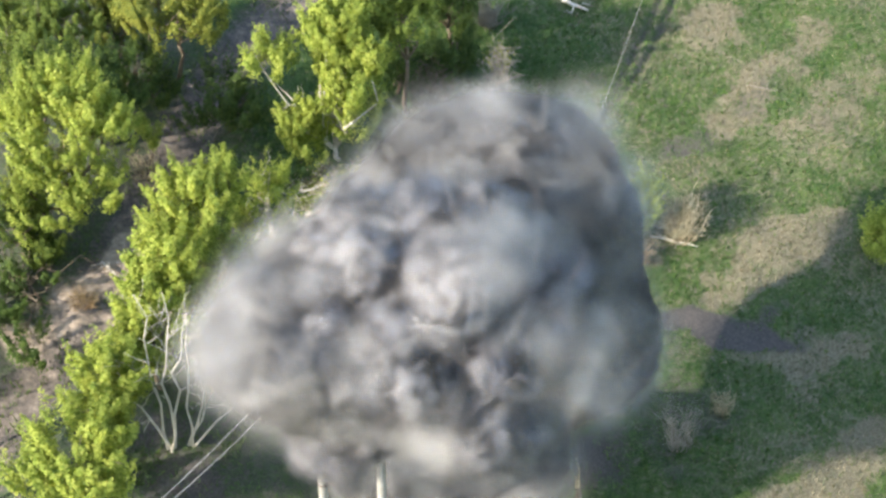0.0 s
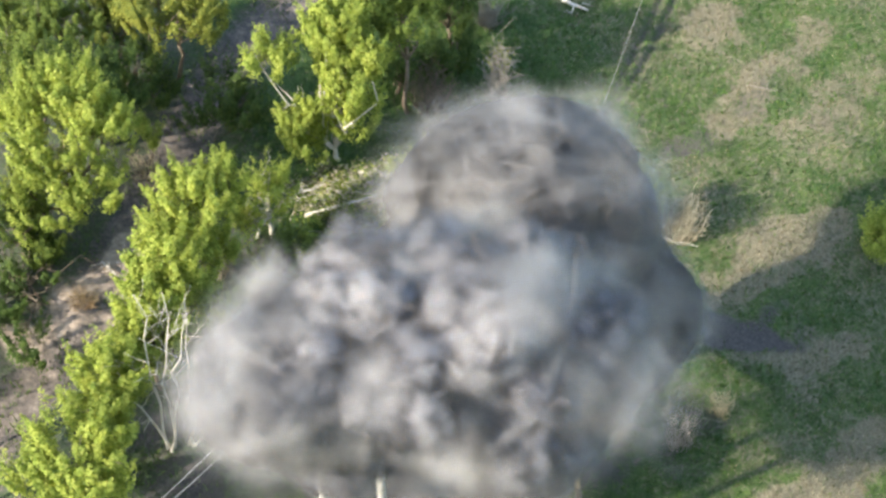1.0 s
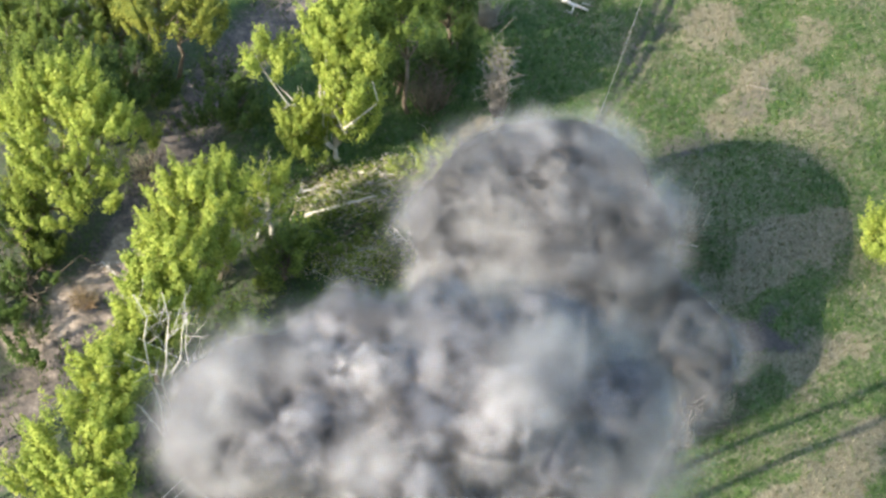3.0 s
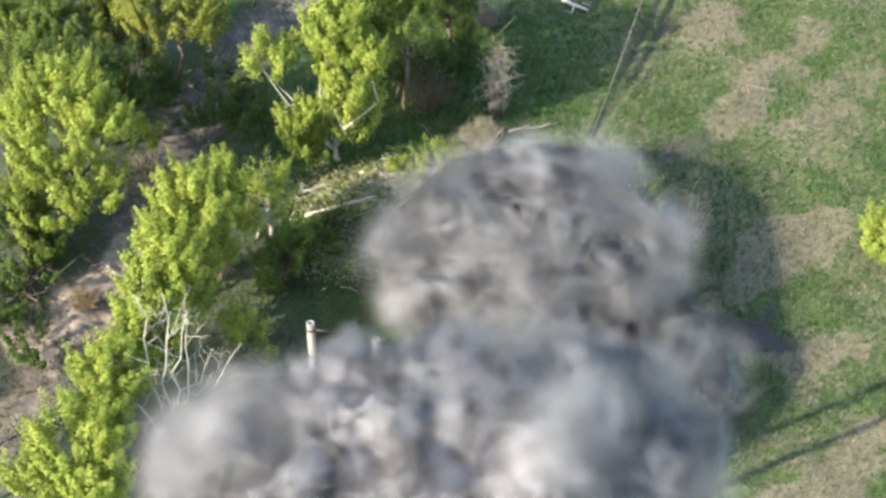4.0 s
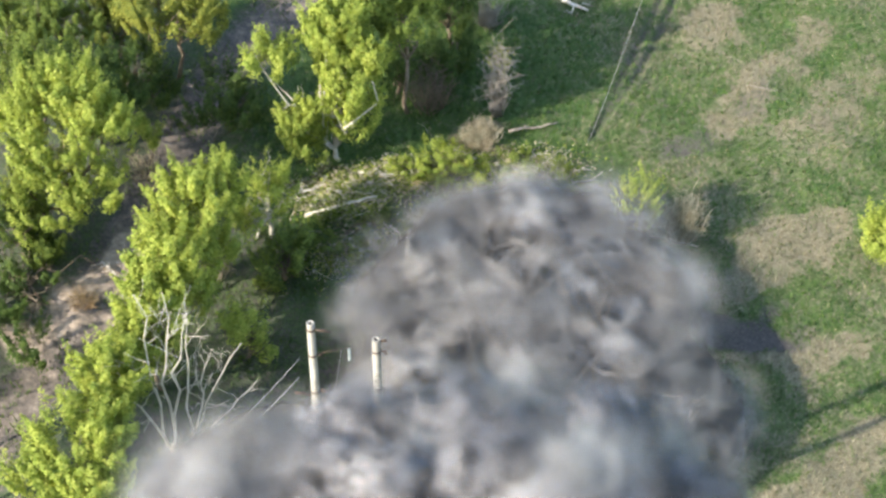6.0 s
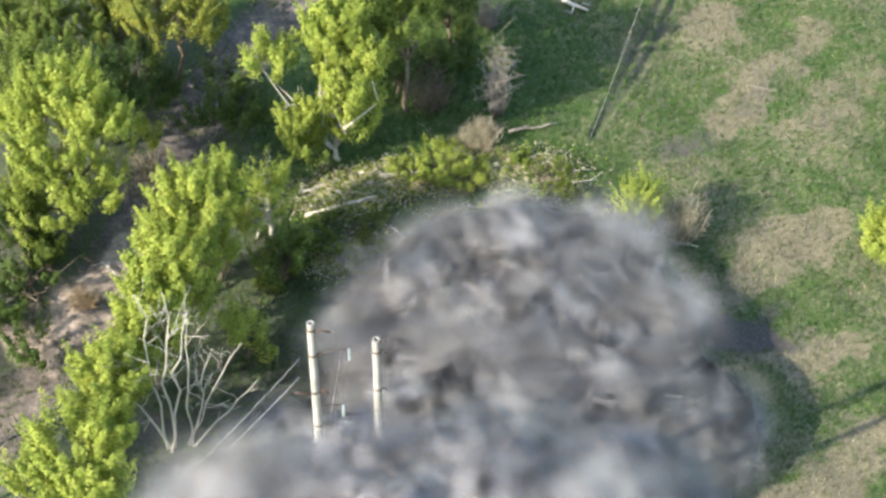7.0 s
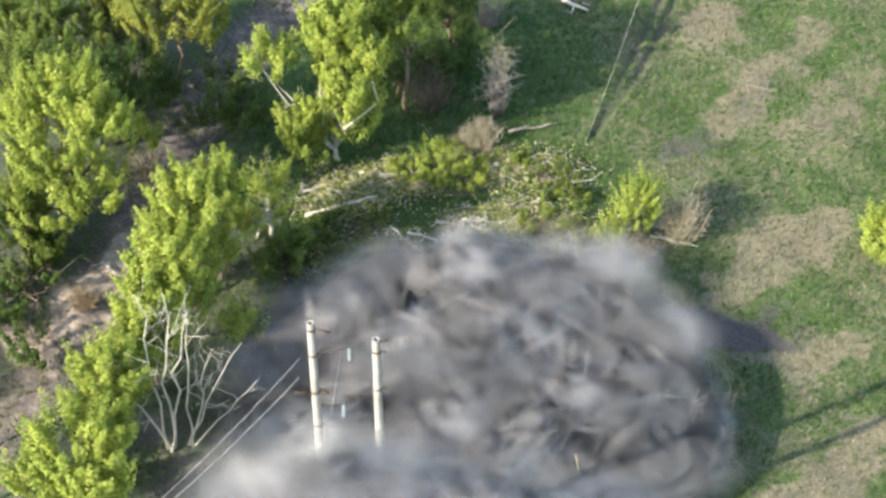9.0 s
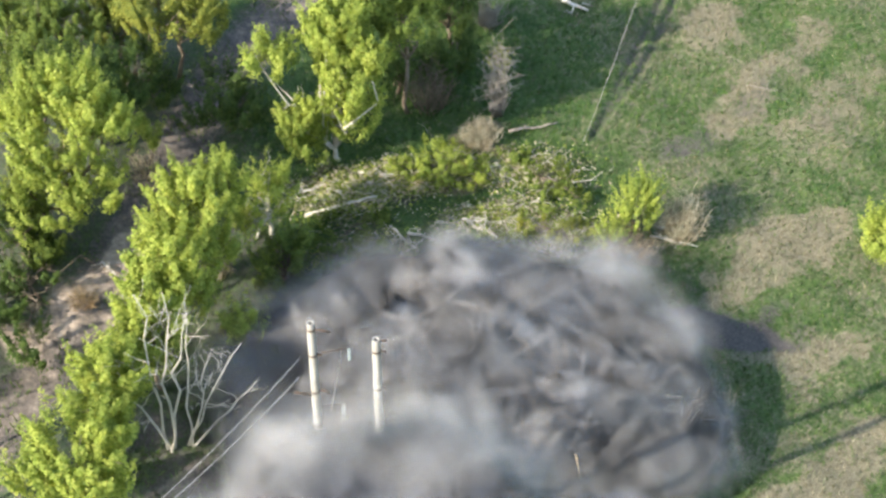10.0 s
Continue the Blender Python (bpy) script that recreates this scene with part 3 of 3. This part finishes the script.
twig_bush(58, "dry_tussock", 7.3, -0.35, 1.2, 0.9, LEAF_TAN, 240, "russet dry grass at the foot of a shrub", category="grass")

# ---------------------------------------------------------------- fallen wood


def log(seed, name, a, b, r, mat, label, group="fallen wood", stubs=3):
    rng = np.random.default_rng(seed)
    a, b = Vector((*a, 0)), Vector((*b, 0))
    a.z, b.z = height(a.x, a.y) + r * 0.8, height(b.x, b.y) + r * 0.8 + 0.12
    ob = thing(name, a.x, a.y, a.z, label, "log", group)
    t = Tubes(8)
    line = bent(rng, (0, 0, 0), b - a, 6, 0.09)
    t.add(line, r, r * 0.45)
    part("stem", t.mesh("stem", mat), ob)
    for k in range(stubs):
        t = Tubes(5)
        q = line[2 + k % 4]
        w = Vector(rng.normal(size=3))
        w.z = abs(w.z) * 0.6 + 0.15
        side = bent(rng, q, q + w.normalized() * rng.uniform(0.4, 1.1), 4, 0.4)
        t.add(side, r * 0.4, r * 0.12)
        part("branch", t.mesh("branch", mat), ob)
    return ob


LOGS = [
    (-5.61, 1.89, -2.59, 2.77, 0.07, PALE_BARK), (-5.19, 3.00, -2.77, 3.48, 0.06, GREY_TWIG), (-3.49, 4.19, -1.38, 4.03, 0.07, PALE_BARK),
    (-6.57, 2.77, -4.29, 3.74, 0.05, PALE_BARK), (-1.96, 3.48, -0.74, 3.00, 0.08, SPLIT_WOOD), (0.82, 1.42, 2.18, 0.34, 0.08, PALE_BARK),
    (-0.32, 1.32, 1.85, 1.26, 0.06, PALE_BARK), (-1.41, 0.70, 0.09, 0.09, 0.06, PALE_BARK), (2.77, 6.62, 4.82, 7.06, 0.06, GREY_TWIG),
    (5.40, 15.05, 6.48, 14.28, 0.09, PALE_BARK), (-4.36, -0.88, -2.77, -1.32, 0.05, GREY_TWIG), (8.32, 0.64, 10.21, 0.03, 0.04, PALE_BARK),
    (8.70, 1.11, 10.38, 0.80, 0.035, PALE_BARK), (2.90, 2.04, 4.07, 2.52, 0.05, PALE_BARK), (-7.48, 0.64, -7.17, 3.00, 0.05, PALE_BARK),
    (-13.59, -0.64, -12.95, -1.38, 0.05, PALE_BARK), (13.10, 9.57, 14.50, 9.04, 0.018, GREY_TWIG), (-2.15, 1.11, -0.54, -0.88, 0.05, PALE_BARK),
]
for k, (ax, ay, bx, by, r, mat) in enumerate(LOGS):
    log(60 + k, "fallen_branch", (ax, ay), (bx, by), r * 1.15, mat, "broken pale branch lying on the ground" if mat is not SPLIT_WOOD else "splintered fresh wood lying on the ground")
crown_tree(80, (-0.09, 4.34, 0.55), 1.4, 0.55, LEAF_LIME, 90, "felled leafy boughs heaped on the ground", name="brush_pile", category="brush pile", extra=[(1.1, -0.5, -0.1, 1.0, 0.4), (-1.3, -0.1, -0.1, 0.9, 0.35)], trunk=0.05, clump=(0.2, 0.25), leaf=0.07, per=70)
crown_tree(81, (4.08, 3.46, 0.35), 1.4, 0.35, LEAF_GREEN, 55, "felled leafy boughs heaped on the ground", name="brush_pile", category="brush pile", extra=[(0.9, -1.2, 0, 1.2, 0.4), (-0.9, 1.2, 0, 0.9, 0.4)], trunk=0.05, clump=(0.2, 0.25), leaf=0.07, per=70)
crown_tree(82, (3.99, 0.63, 0.35), 1.2, 0.3, LEAF_OLIVE, 30, "felled boughs with drying leaves on the ground", name="brush_pile", category="brush pile", extra=[(1.4, -0.2, 0, 0.9, 0.4)], trunk=0.05, clump=(0.2, 0.25), leaf=0.07, per=70)
crown_tree(83, (-4.17, 0.68, 0.30), 1.3, 0.3, LEAF_GREEN, 45, "crushed dark green undergrowth on the ground", name="brush_pile", category="brush pile", extra=[(1.6, 0.2, 0, 1.0, 0.3)], trunk=0.04, clump=(0.2, 0.25), leaf=0.07, per=70)



def stick_litter(seed, count, rows):
    """Snapped twigs strewn over the felled strip."""
    rng = np.random.default_rng(seed)
    t = Tubes(4)
    for _ in range(count):
        cx, cy, a, b = rows[rng.integers(len(rows))]
        x, y = cx + rng.normal() * a * 0.5, cy + rng.normal() * b * 0.5
        w, size = rng.normal(0, 0.5) + math.pi * rng.integers(2), rng.uniform(0.3, 1.3)
        z = height(x, y) + 0.03
        line = bent(rng, (x, y, z), (x + math.cos(w) * size, y + math.sin(w) * size, z + rng.uniform(0, 0.35)), 3, 0.3)
        t.add(line, rng.uniform(0.012, 0.03), 0.008)
    ob = new("stick_litter", t.mesh("stick_litter", PALE_BARK))
    tagged(ob, "pale snapped twigs strewn over the ground", "twigs", kind="stuff")


def leaf_litter(seed, count, rows, mat, name, label):
    rng = np.random.default_rng(seed)
    k = rng.integers(0, len(rows), count)
    q = np.array(rows)[k]
    x = q[:, 0] + rng.normal(size=count) * q[:, 2] * 0.5
    y = q[:, 1] + rng.normal(size=count) * q[:, 3] * 0.5
    z = relief(x, y) + rng.uniform(0.02, 0.3, count) * (0.3 + lattice(x, y, 0.6, 9))
    n = rng.normal(size=(count, 3)) * 0.6 + np.array([0, 0, 1])
    v, f = leaf_cards(rng, np.column_stack([x, y, z]), n, 0.12, 0.08)
    tagged(new(name, mesh_of(name, v, f, mat)), label, "leaves", kind="stuff")


STRIP = [(-4.26, 2.84, 2.4, 1.2), (-1.96, 3.80, 2.4, 1.0), (0.84, 4.45, 2.4, 1.0), (2.65, 1.26, 2.6, 1.2), (4.90, 0.34, 2.0, 1.0), (-3.24, -0.58, 2.0, 1.2), (3.88, 4.13, 2.0, 1.4)]
stick_litter(70, 420, STRIP)
leaf_litter(71, 9000, STRIP, LEAF_GREEN, "leaf_litter", "torn green leaves strewn over the ground")
leaf_litter(72, 9000, STRIP, LEAF_LIME, "leaf_litter", "torn yellowing leaves strewn over the ground")
leaf_litter(73, 11000, STRIP, LEAF_DRY, "straw_litter", "broken dry stalks strewn over the ground")

# ---------------------------------------------------------------- power line poles


def ring_mesh(name, mat, profile, sides=24):
    """A turned shape: (radius, z) pairs from foot to top."""
    v, f = [], []
    for r, z in profile:
        for j in range(sides):
            w = 2 * math.pi * j / sides
            v.append((r * math.cos(w), r * math.sin(w), z))
    for k in range(len(profile) - 1):
        for j in range(sides):
            j2 = (j + 1) % sides
            f.append((k * sides + j, k * sides + j2, (k + 1) * sides + j2, (k + 1) * sides + j))
    return mesh_of(name, v, f, mat, True)


def pole(x, y, tall, bands, label):
    g = height(x, y)
    ob = thing("concrete_pole", x, y, g - 0.1, label, "power pole", "power line poles")
    r0, r1 = 0.17, 0.115
    part("shaft", ring_mesh("shaft", CONCRETE, [(r0, -0.3), (r0, 0), ((r0 + r1) / 2, tall / 2), (r1, tall - 0.01), (r1 - 0.01, tall), (r1 - 0.045, tall), (r1 - 0.05, tall - 0.02), (r1 - 0.05, tall - 0.9), (0.001, tall - 0.92)]), ob)
    for z in bands:
        r = r0 + (r1 - r0) * z / tall
        band = part("band", ring_mesh("band", STEEL, [(r + 0.001, z - 0.04), (r + 0.014, z - 0.038), (r + 0.014, z + 0.038), (r + 0.001, z + 0.04)]), ob, "rusty steel band")
        t = Tubes(6)
        t.add([(r, -0.02, z), (r + 0.14, -0.05, z), (r + 0.16, -0.05, z - 0.06)], 0.025, 0.02)
        part("bolt", t.mesh("bolt", STEEL), band)
    return ob


POLE_A, POLE_B = (-3.76, -17.19, 16.00), (-1.89, -17.74, 16.00)
pole_a = pole(POLE_A[0], POLE_A[1], 16.0, (15.75, 14.6, 12.9, 11.3, 10.2, 8.2, 6.0), "tall tapered hollow concrete power pole with steel bands")
pole_b = pole(POLE_B[0], POLE_B[1], 16.0, (15.5, 13.8, 11.0), "tall tapered hollow concrete power pole with a broken top")


def arm(owner, name, a, b, r):
    t = Tubes(6)
    t.add([a, Vector(a).lerp(Vector(b), 0.5) + Vector((0, 0, 0.02)), b], r, r)
    return part(name, t.mesh(name, STEEL), owner, "rusty steel bracket")


DISC = ring_mesh("disc", GLASS, [(0.001, -0.05), (0.02, -0.05), (0.025, -0.02), (0.05, -0.025), (0.048, 0.01), (0.025, 0.03), (0.02, 0.05), (0.001, 0.05)], 12)


def insulator(owner, a, b, discs):
    a, b = Vector(a), Vector(b)
    t = Tubes(6)
    t.add([a, a.lerp(b, 0.5), b], 0.012, 0.012)
    rod = part("insulator", t.mesh("rod", STEEL), owner, "pale glass insulator string")
    for k in range(discs):
        part("disc", DISC, rod).location = a.lerp(b, (k + 0.5) / discs)
    return rod


arm(pole_a, "bracket", (0.15, -0.05, 15.75), (0.55, -0.05, 15.65), 0.035)
arm(pole_a, "bracket", (-0.15, -0.05, 12.75), (-0.6, -0.15, 13.0), 0.035)
arm(pole_a, "bracket", (0.1, 0, 14.6), (1.05, 0.1, 14.75), 0.014)
arm(pole_a, "bracket", (0.1, 0, 12.15), (0.8, 0.1, 12.1), 0.014)
arm(pole_a, "bracket", (0.15, 0, 13.0), (0.4, -0.1, 12.9), 0.04)
insulator(pole_a, (1.05, 0.1, 14.75), (1.05, 0.1, 14.2), 5)
insulator(pole_a, (0.8, 0.1, 12.1), (0.78, 0.1, 11.5), 5)
arm(pole_b, "bracket", (0.12, 0, 15.9), (0.3, 0, 15.95), 0.03)


def sagging(name, a, b, sag, r, label, steps=24):
    a, b = Vector(a), Vector(b)
    ob = thing(name, a.x, a.y, a.z, label, "cable", "power line wires")
    t = Tubes(5)
    t.add([(b - a) * (k / steps) - Vector((0, 0, 4 * sag * (k / steps) * (1 - k / steps))) for k in range(steps + 1)], r, r)
    part("strand", t.mesh("strand", WIRE), ob)
    return ob


sagging("power_wire", (-4.17, -17.07, 14.20), (-9.84, -22.09, 11.50), 0.3, 0.011, "slack aluminium wire running from the pole")
sagging("power_wire", (-4.23, -16.97, 13.20), (-9.74, -21.63, 10.80), 0.3, 0.011, "slack aluminium wire running from the pole")
sagging("power_wire", (-2.96, -16.75, 14.20), (-3.34, -17.27, 11.90), 0.05, 0.008, "short broken wire hanging between insulators")
long_wire = sagging("power_wire", (8.17, 7.24, 8.00), (6.08, 5.94, 0.00), 0.25, 0.009, "thin pale wire running down over the meadow")

# splintered post and dry stalks near the burst
xs, ys = 4.83, -12.39
post = thing("broken_post", xs, ys, height(xs, ys), "splintered wooden post with a pale torn top", "post")
t = Tubes(8)
t.add([(0, 0, -0.2), (0.02, 0, 0.5), (-0.05, 0.05, 1.0)], 0.13, 0.10)
part("shaft", t.mesh("shaft", BARK), post)
for k in range(5):
    t = Tubes(4)
    w = k * 1.25
    q = Vector((-0.05 + 0.07 * math.cos(w), 0.05 + 0.07 * math.sin(w), 0.95))
    t.add([q, q + Vector((-0.04, 0.05, 0.35 + 0.1 * (k % 3)))], 0.05, 0.008)
    part("splinter", t.mesh("splinter", SPLIT_WOOD), post, "pale torn wood splinter")
t = Tubes(5)
t.add([(0, 0.05, 1.0), (-0.05, 0.1, 1.9), (-0.2, 0.2, 2.7)], 0.02, 0.008)
part("sliver", t.mesh("sliver", SPLIT_WOOD), post)
twig_bush(59, "bare_shrub", 8.64, -9.76, 0.8, 2.6, GREY_TWIG, 45, "sparse brown leafless shrub on the meadow", thick=0.014)
twig_bush(60, "bare_shrub", 10.32, -8.46, 0.5, 1.8, LEAF_DRY, 36, "sparse dry stalks on the meadow", thick=0.012)

# ---------------------------------------------------------------- dust cloud


def puff_mesh(seed, radius, count, flake, mat, fuzz, lobes=7, squash=1.0):
    """A rounded billow of dust: soft six-sided flakes, thickest in a few large knobs, thinning outwards."""
    rng = np.random.default_rng(seed)
    knobs = rng.normal(size=(lobes, 3))
    knobs /= np.linalg.norm(knobs, axis=1, keepdims=True)
    knobs = np.vstack([knobs * rng.uniform(0.35, 0.62, (lobes, 1)), [[0, 0, 0]]]) * radius
    size = np.append(rng.uniform(0.34, 0.56, lobes), 0.55) * radius
    pick = rng.choice(lobes + 1, count, p=size ** 2 / (size ** 2).sum())
    d = rng.normal(size=(count, 3))
    d /= np.linalg.norm(d, axis=1, keepdims=True)
    r = rng.uniform(0.1, 1, (count, 1)) ** 0.5
    c = knobs[pick] + d * r * size[pick][:, None]
    facing = d * 0.8 + rng.normal(size=(count, 3)) * 0.7
    facing /= np.linalg.norm(facing, axis=1, keepdims=True)
    t1 = np.cross(facing, rng.normal(size=(count, 3)))
    t1 /= np.linalg.norm(t1, axis=1, keepdims=True)
    t2 = np.cross(facing, t1)
    s = flake * rng.uniform(0.6, 1.4, (count, 1))
    ang = [k * math.pi / 3 for k in range(6)]
    v = np.stack([c + (t1 * math.cos(w) + t2 * math.sin(w)) * s for w in ang], 1).reshape(-1, 3)
    v[:, 2] *= squash
    me = mesh_of("puff", v, np.arange(count * 6).reshape(-1, 6), mat, True)
    uv = me.uv_layers.new(name="round")
    uv.data.foreach_set("uv", np.tile(np.array([(math.cos(w), math.sin(w)) for w in ang]), (count, 1)).astype(np.float32).ravel())
    soft = d * 0.6 + 0.5 * c / radius + rng.normal(size=(count, 3)) * fuzz
    soft /= np.linalg.norm(soft, axis=1, keepdims=True)
    me.normals_split_custom_set(np.repeat(soft, 6, axis=0).tolist())
    return me


CLOUD = thing("dust_cloud", 0, 0, 0, "billowing grey dust and smoke cloud drifting over the meadow", "smoke")
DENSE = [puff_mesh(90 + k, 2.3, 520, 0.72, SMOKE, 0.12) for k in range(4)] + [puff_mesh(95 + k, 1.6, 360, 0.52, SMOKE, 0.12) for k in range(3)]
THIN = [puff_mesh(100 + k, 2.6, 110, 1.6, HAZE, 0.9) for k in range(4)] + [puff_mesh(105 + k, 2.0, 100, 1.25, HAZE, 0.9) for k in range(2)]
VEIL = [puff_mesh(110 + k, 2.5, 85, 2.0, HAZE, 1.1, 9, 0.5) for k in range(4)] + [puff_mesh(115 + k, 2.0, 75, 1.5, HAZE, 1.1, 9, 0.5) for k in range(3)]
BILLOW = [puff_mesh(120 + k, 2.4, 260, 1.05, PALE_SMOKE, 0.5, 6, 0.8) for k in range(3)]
UPWARD = Vector((0, 0.743, 0.669))
AWAY = Vector((0, 0.669, -0.743))

# time, centre, half width and half rise of the rolling core, the crown above it, its two flanks and the skirt on the ground
BALL = [(0, (-0.73, -15.95, 14.0), 4.05, 3.40),
        (1, (-0.07, -17.42, 14.5), 4.81, 2.71),
        (2, (-0.22, -19.23, 15.5), 4.67, 2.41),
        (2.7, (-0.06, -20.78, 16.5), 4.69, 2.21),
        (4, (0.65, -24.43, 18.5), 5.22, 2.21),
        (5.5, (0.63, -25.95, 19.0), 5.16, 2.24),
        (7, (1.03, -27.00, 19.0), 5.20, 1.71),
        (8.5, (0.75, -27.87, 19.0), 4.71, 1.21),
        (10, (0.74, -28.64, 19.0), 4.64, 1.04)]
CROWN = [(0, (1.46, -9.99, 13.0), 3.16, 2.54),
        (1, (2.41, -8.92, 12.0), 2.81, 2.27),
        (2, (3.06, -7.51, 10.5), 2.38, 2.29),
        (2.7, (3.53, -3.85, 6.0), 3.15, 2.73),
        (4, (3.38, -2.28, 2.4), 4.59, 3.28),
        (5.5, (3.36, -3.96, 1.7), 5.40, 3.99),
        (7, (2.88, -5.83, 1.6), 5.93, 4.33),
        (8.5, (1.38, -7.19, 1.6), 7.20, 4.16),
        (10, (0.54, -7.19, 1.6), 7.82, 3.74)]
EAST = [(0, (4.83, -9.08, 6.0), 0.50, 2.33),
        (1, (6.37, -7.46, 5.0), 0.92, 1.42),
        (2, (7.61, -6.31, 3.0), 1.11, 1.10),
        (2.7, (7.88, -6.57, 2.0), 1.34, 1.54),
        (4, (7.45, -7.43, 1.4), 1.96, 2.79),
        (5.5, (7.78, -8.85, 1.2), 1.82, 2.33),
        (7, (8.34, -9.63, 1.2), 1.90, 1.48),
        (8.5, (7.32, -9.63, 1.2), 1.38, 2.10),
        (10, (7.13, -9.37, 1.2), 1.60, 2.31)]
WEST = [(0, (-4.82, -16.79, 14.5), 0.51, 0.86),
        (1, (-4.97, -18.45, 14.5), 0.55, 0.97),
        (2, (-5.02, -19.23, 15.5), 0.50, 1.86),
        (2.7, (-4.93, -20.78, 16.5), 0.50, 1.29),
        (4, (-4.61, -23.91, 18.5), 1.00, 0.40),
        (5.5, (-4.76, -25.29, 19.0), 0.93, 0.40),
        (7, (-4.29, -26.28, 19.0), 0.90, 0.40),
        (8.5, (-3.33, -26.44, 19.0), 1.57, 0.44),
        (10, (-1.99, -25.45, 19.0), 3.00, 1.16)]
FOOT = [(0, (0.11, -13.91, 5.0), 3.41, 0.40),
        (1, (-0.27, -12.82, 3.5), 4.14, 0.40),
        (2.7, (-0.88, -11.82, 1.8), 5.90, 0.40),
        (4, (-0.88, -11.93, 1.6), 6.31, 0.40),
        (7, (-0.89, -11.43, 1.6), 6.35, 0.41),
        (10, (-0.48, -11.18, 1.6), 6.77, 0.62)]


def cloud_rows(rng, course, u, v, w, deep, settles):
    """One billow's way: it keeps its share (u, v, w) of its part of the cloud; a settling part lies down along the ground."""
    spin = Vector((0, 0, 1)) if settles else Vector(rng.normal(size=3)).normalized()
    start, rate, lag = rng.uniform(0, 360), rng.uniform(2, 8), rng.uniform(0, 3)
    rows = []
    for t, c, a, b in course:
        flat = settles * min(max((t - 1.5) / 3.0, 0), 1)
        rise = UPWARD.lerp(Vector((0, 1.32, 0.03)), flat)
        back = AWAY.lerp(Vector((0, 0.1, -0.18)), flat)
        q = Vector(c) + Vector((1, 0, 0)) * u * a + rise * v * b + back * w * deep
        q.x += math.sin(t * 0.5 + lag) * 0.25
        q.z = max(q.z, 0.7 + 0.15 * lag)
        rows.append((t, Matrix.Translation(q) @ Matrix.Rotation(radians(start + rate * t), 4, spin)))
    return rows


def spread(rng, n):
    """n places in a unit ball, well apart."""
    out = []
    for _ in range(n):
        best, score = None, -1
        for _ in range(12):
            q = Vector(rng.uniform(-1, 1, 3))
            if q.x ** 2 + q.y ** 2 + 0.6 * q.z ** 2 > 1:
                continue
            near = min(((q - p).length for p in out), default=2)
            if near > score:
                best, score = q, near
        out.append(best or Vector((0, 0, 0)))
    return out


def puffs():
    rng = np.random.default_rng(8)
    out = []
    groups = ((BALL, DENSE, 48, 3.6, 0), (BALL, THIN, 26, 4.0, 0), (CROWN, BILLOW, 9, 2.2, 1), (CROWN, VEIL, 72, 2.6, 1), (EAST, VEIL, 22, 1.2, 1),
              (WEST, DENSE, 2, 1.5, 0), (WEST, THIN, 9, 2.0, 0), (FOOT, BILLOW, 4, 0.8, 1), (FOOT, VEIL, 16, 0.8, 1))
    for course, kinds, n, deep, settles in groups:
        for k, (u, v, w) in enumerate(spread(rng, n)):
            ob = tagged(part("puff", kinds[k % len(kinds)], CLOUD), kind="stuff")
            g = rng.uniform(0.85, 1.12)
            out.append((ob, cloud_rows(rng, course, u * g, v * g, w, deep, settles)))
    return out


PUFF_ROWS = puffs()


def motions():
    for ob, rows in PUFF_ROWS:
        walk(ob, rows)
    x, y, z = long_wire.location
    walk(long_wire, [(0, pose(x, y, z)), (7, pose(x, y, z)), (8.5, pose(x - 0.09, y, z)), (10, pose(x - 0.22, y, z))])


motions()
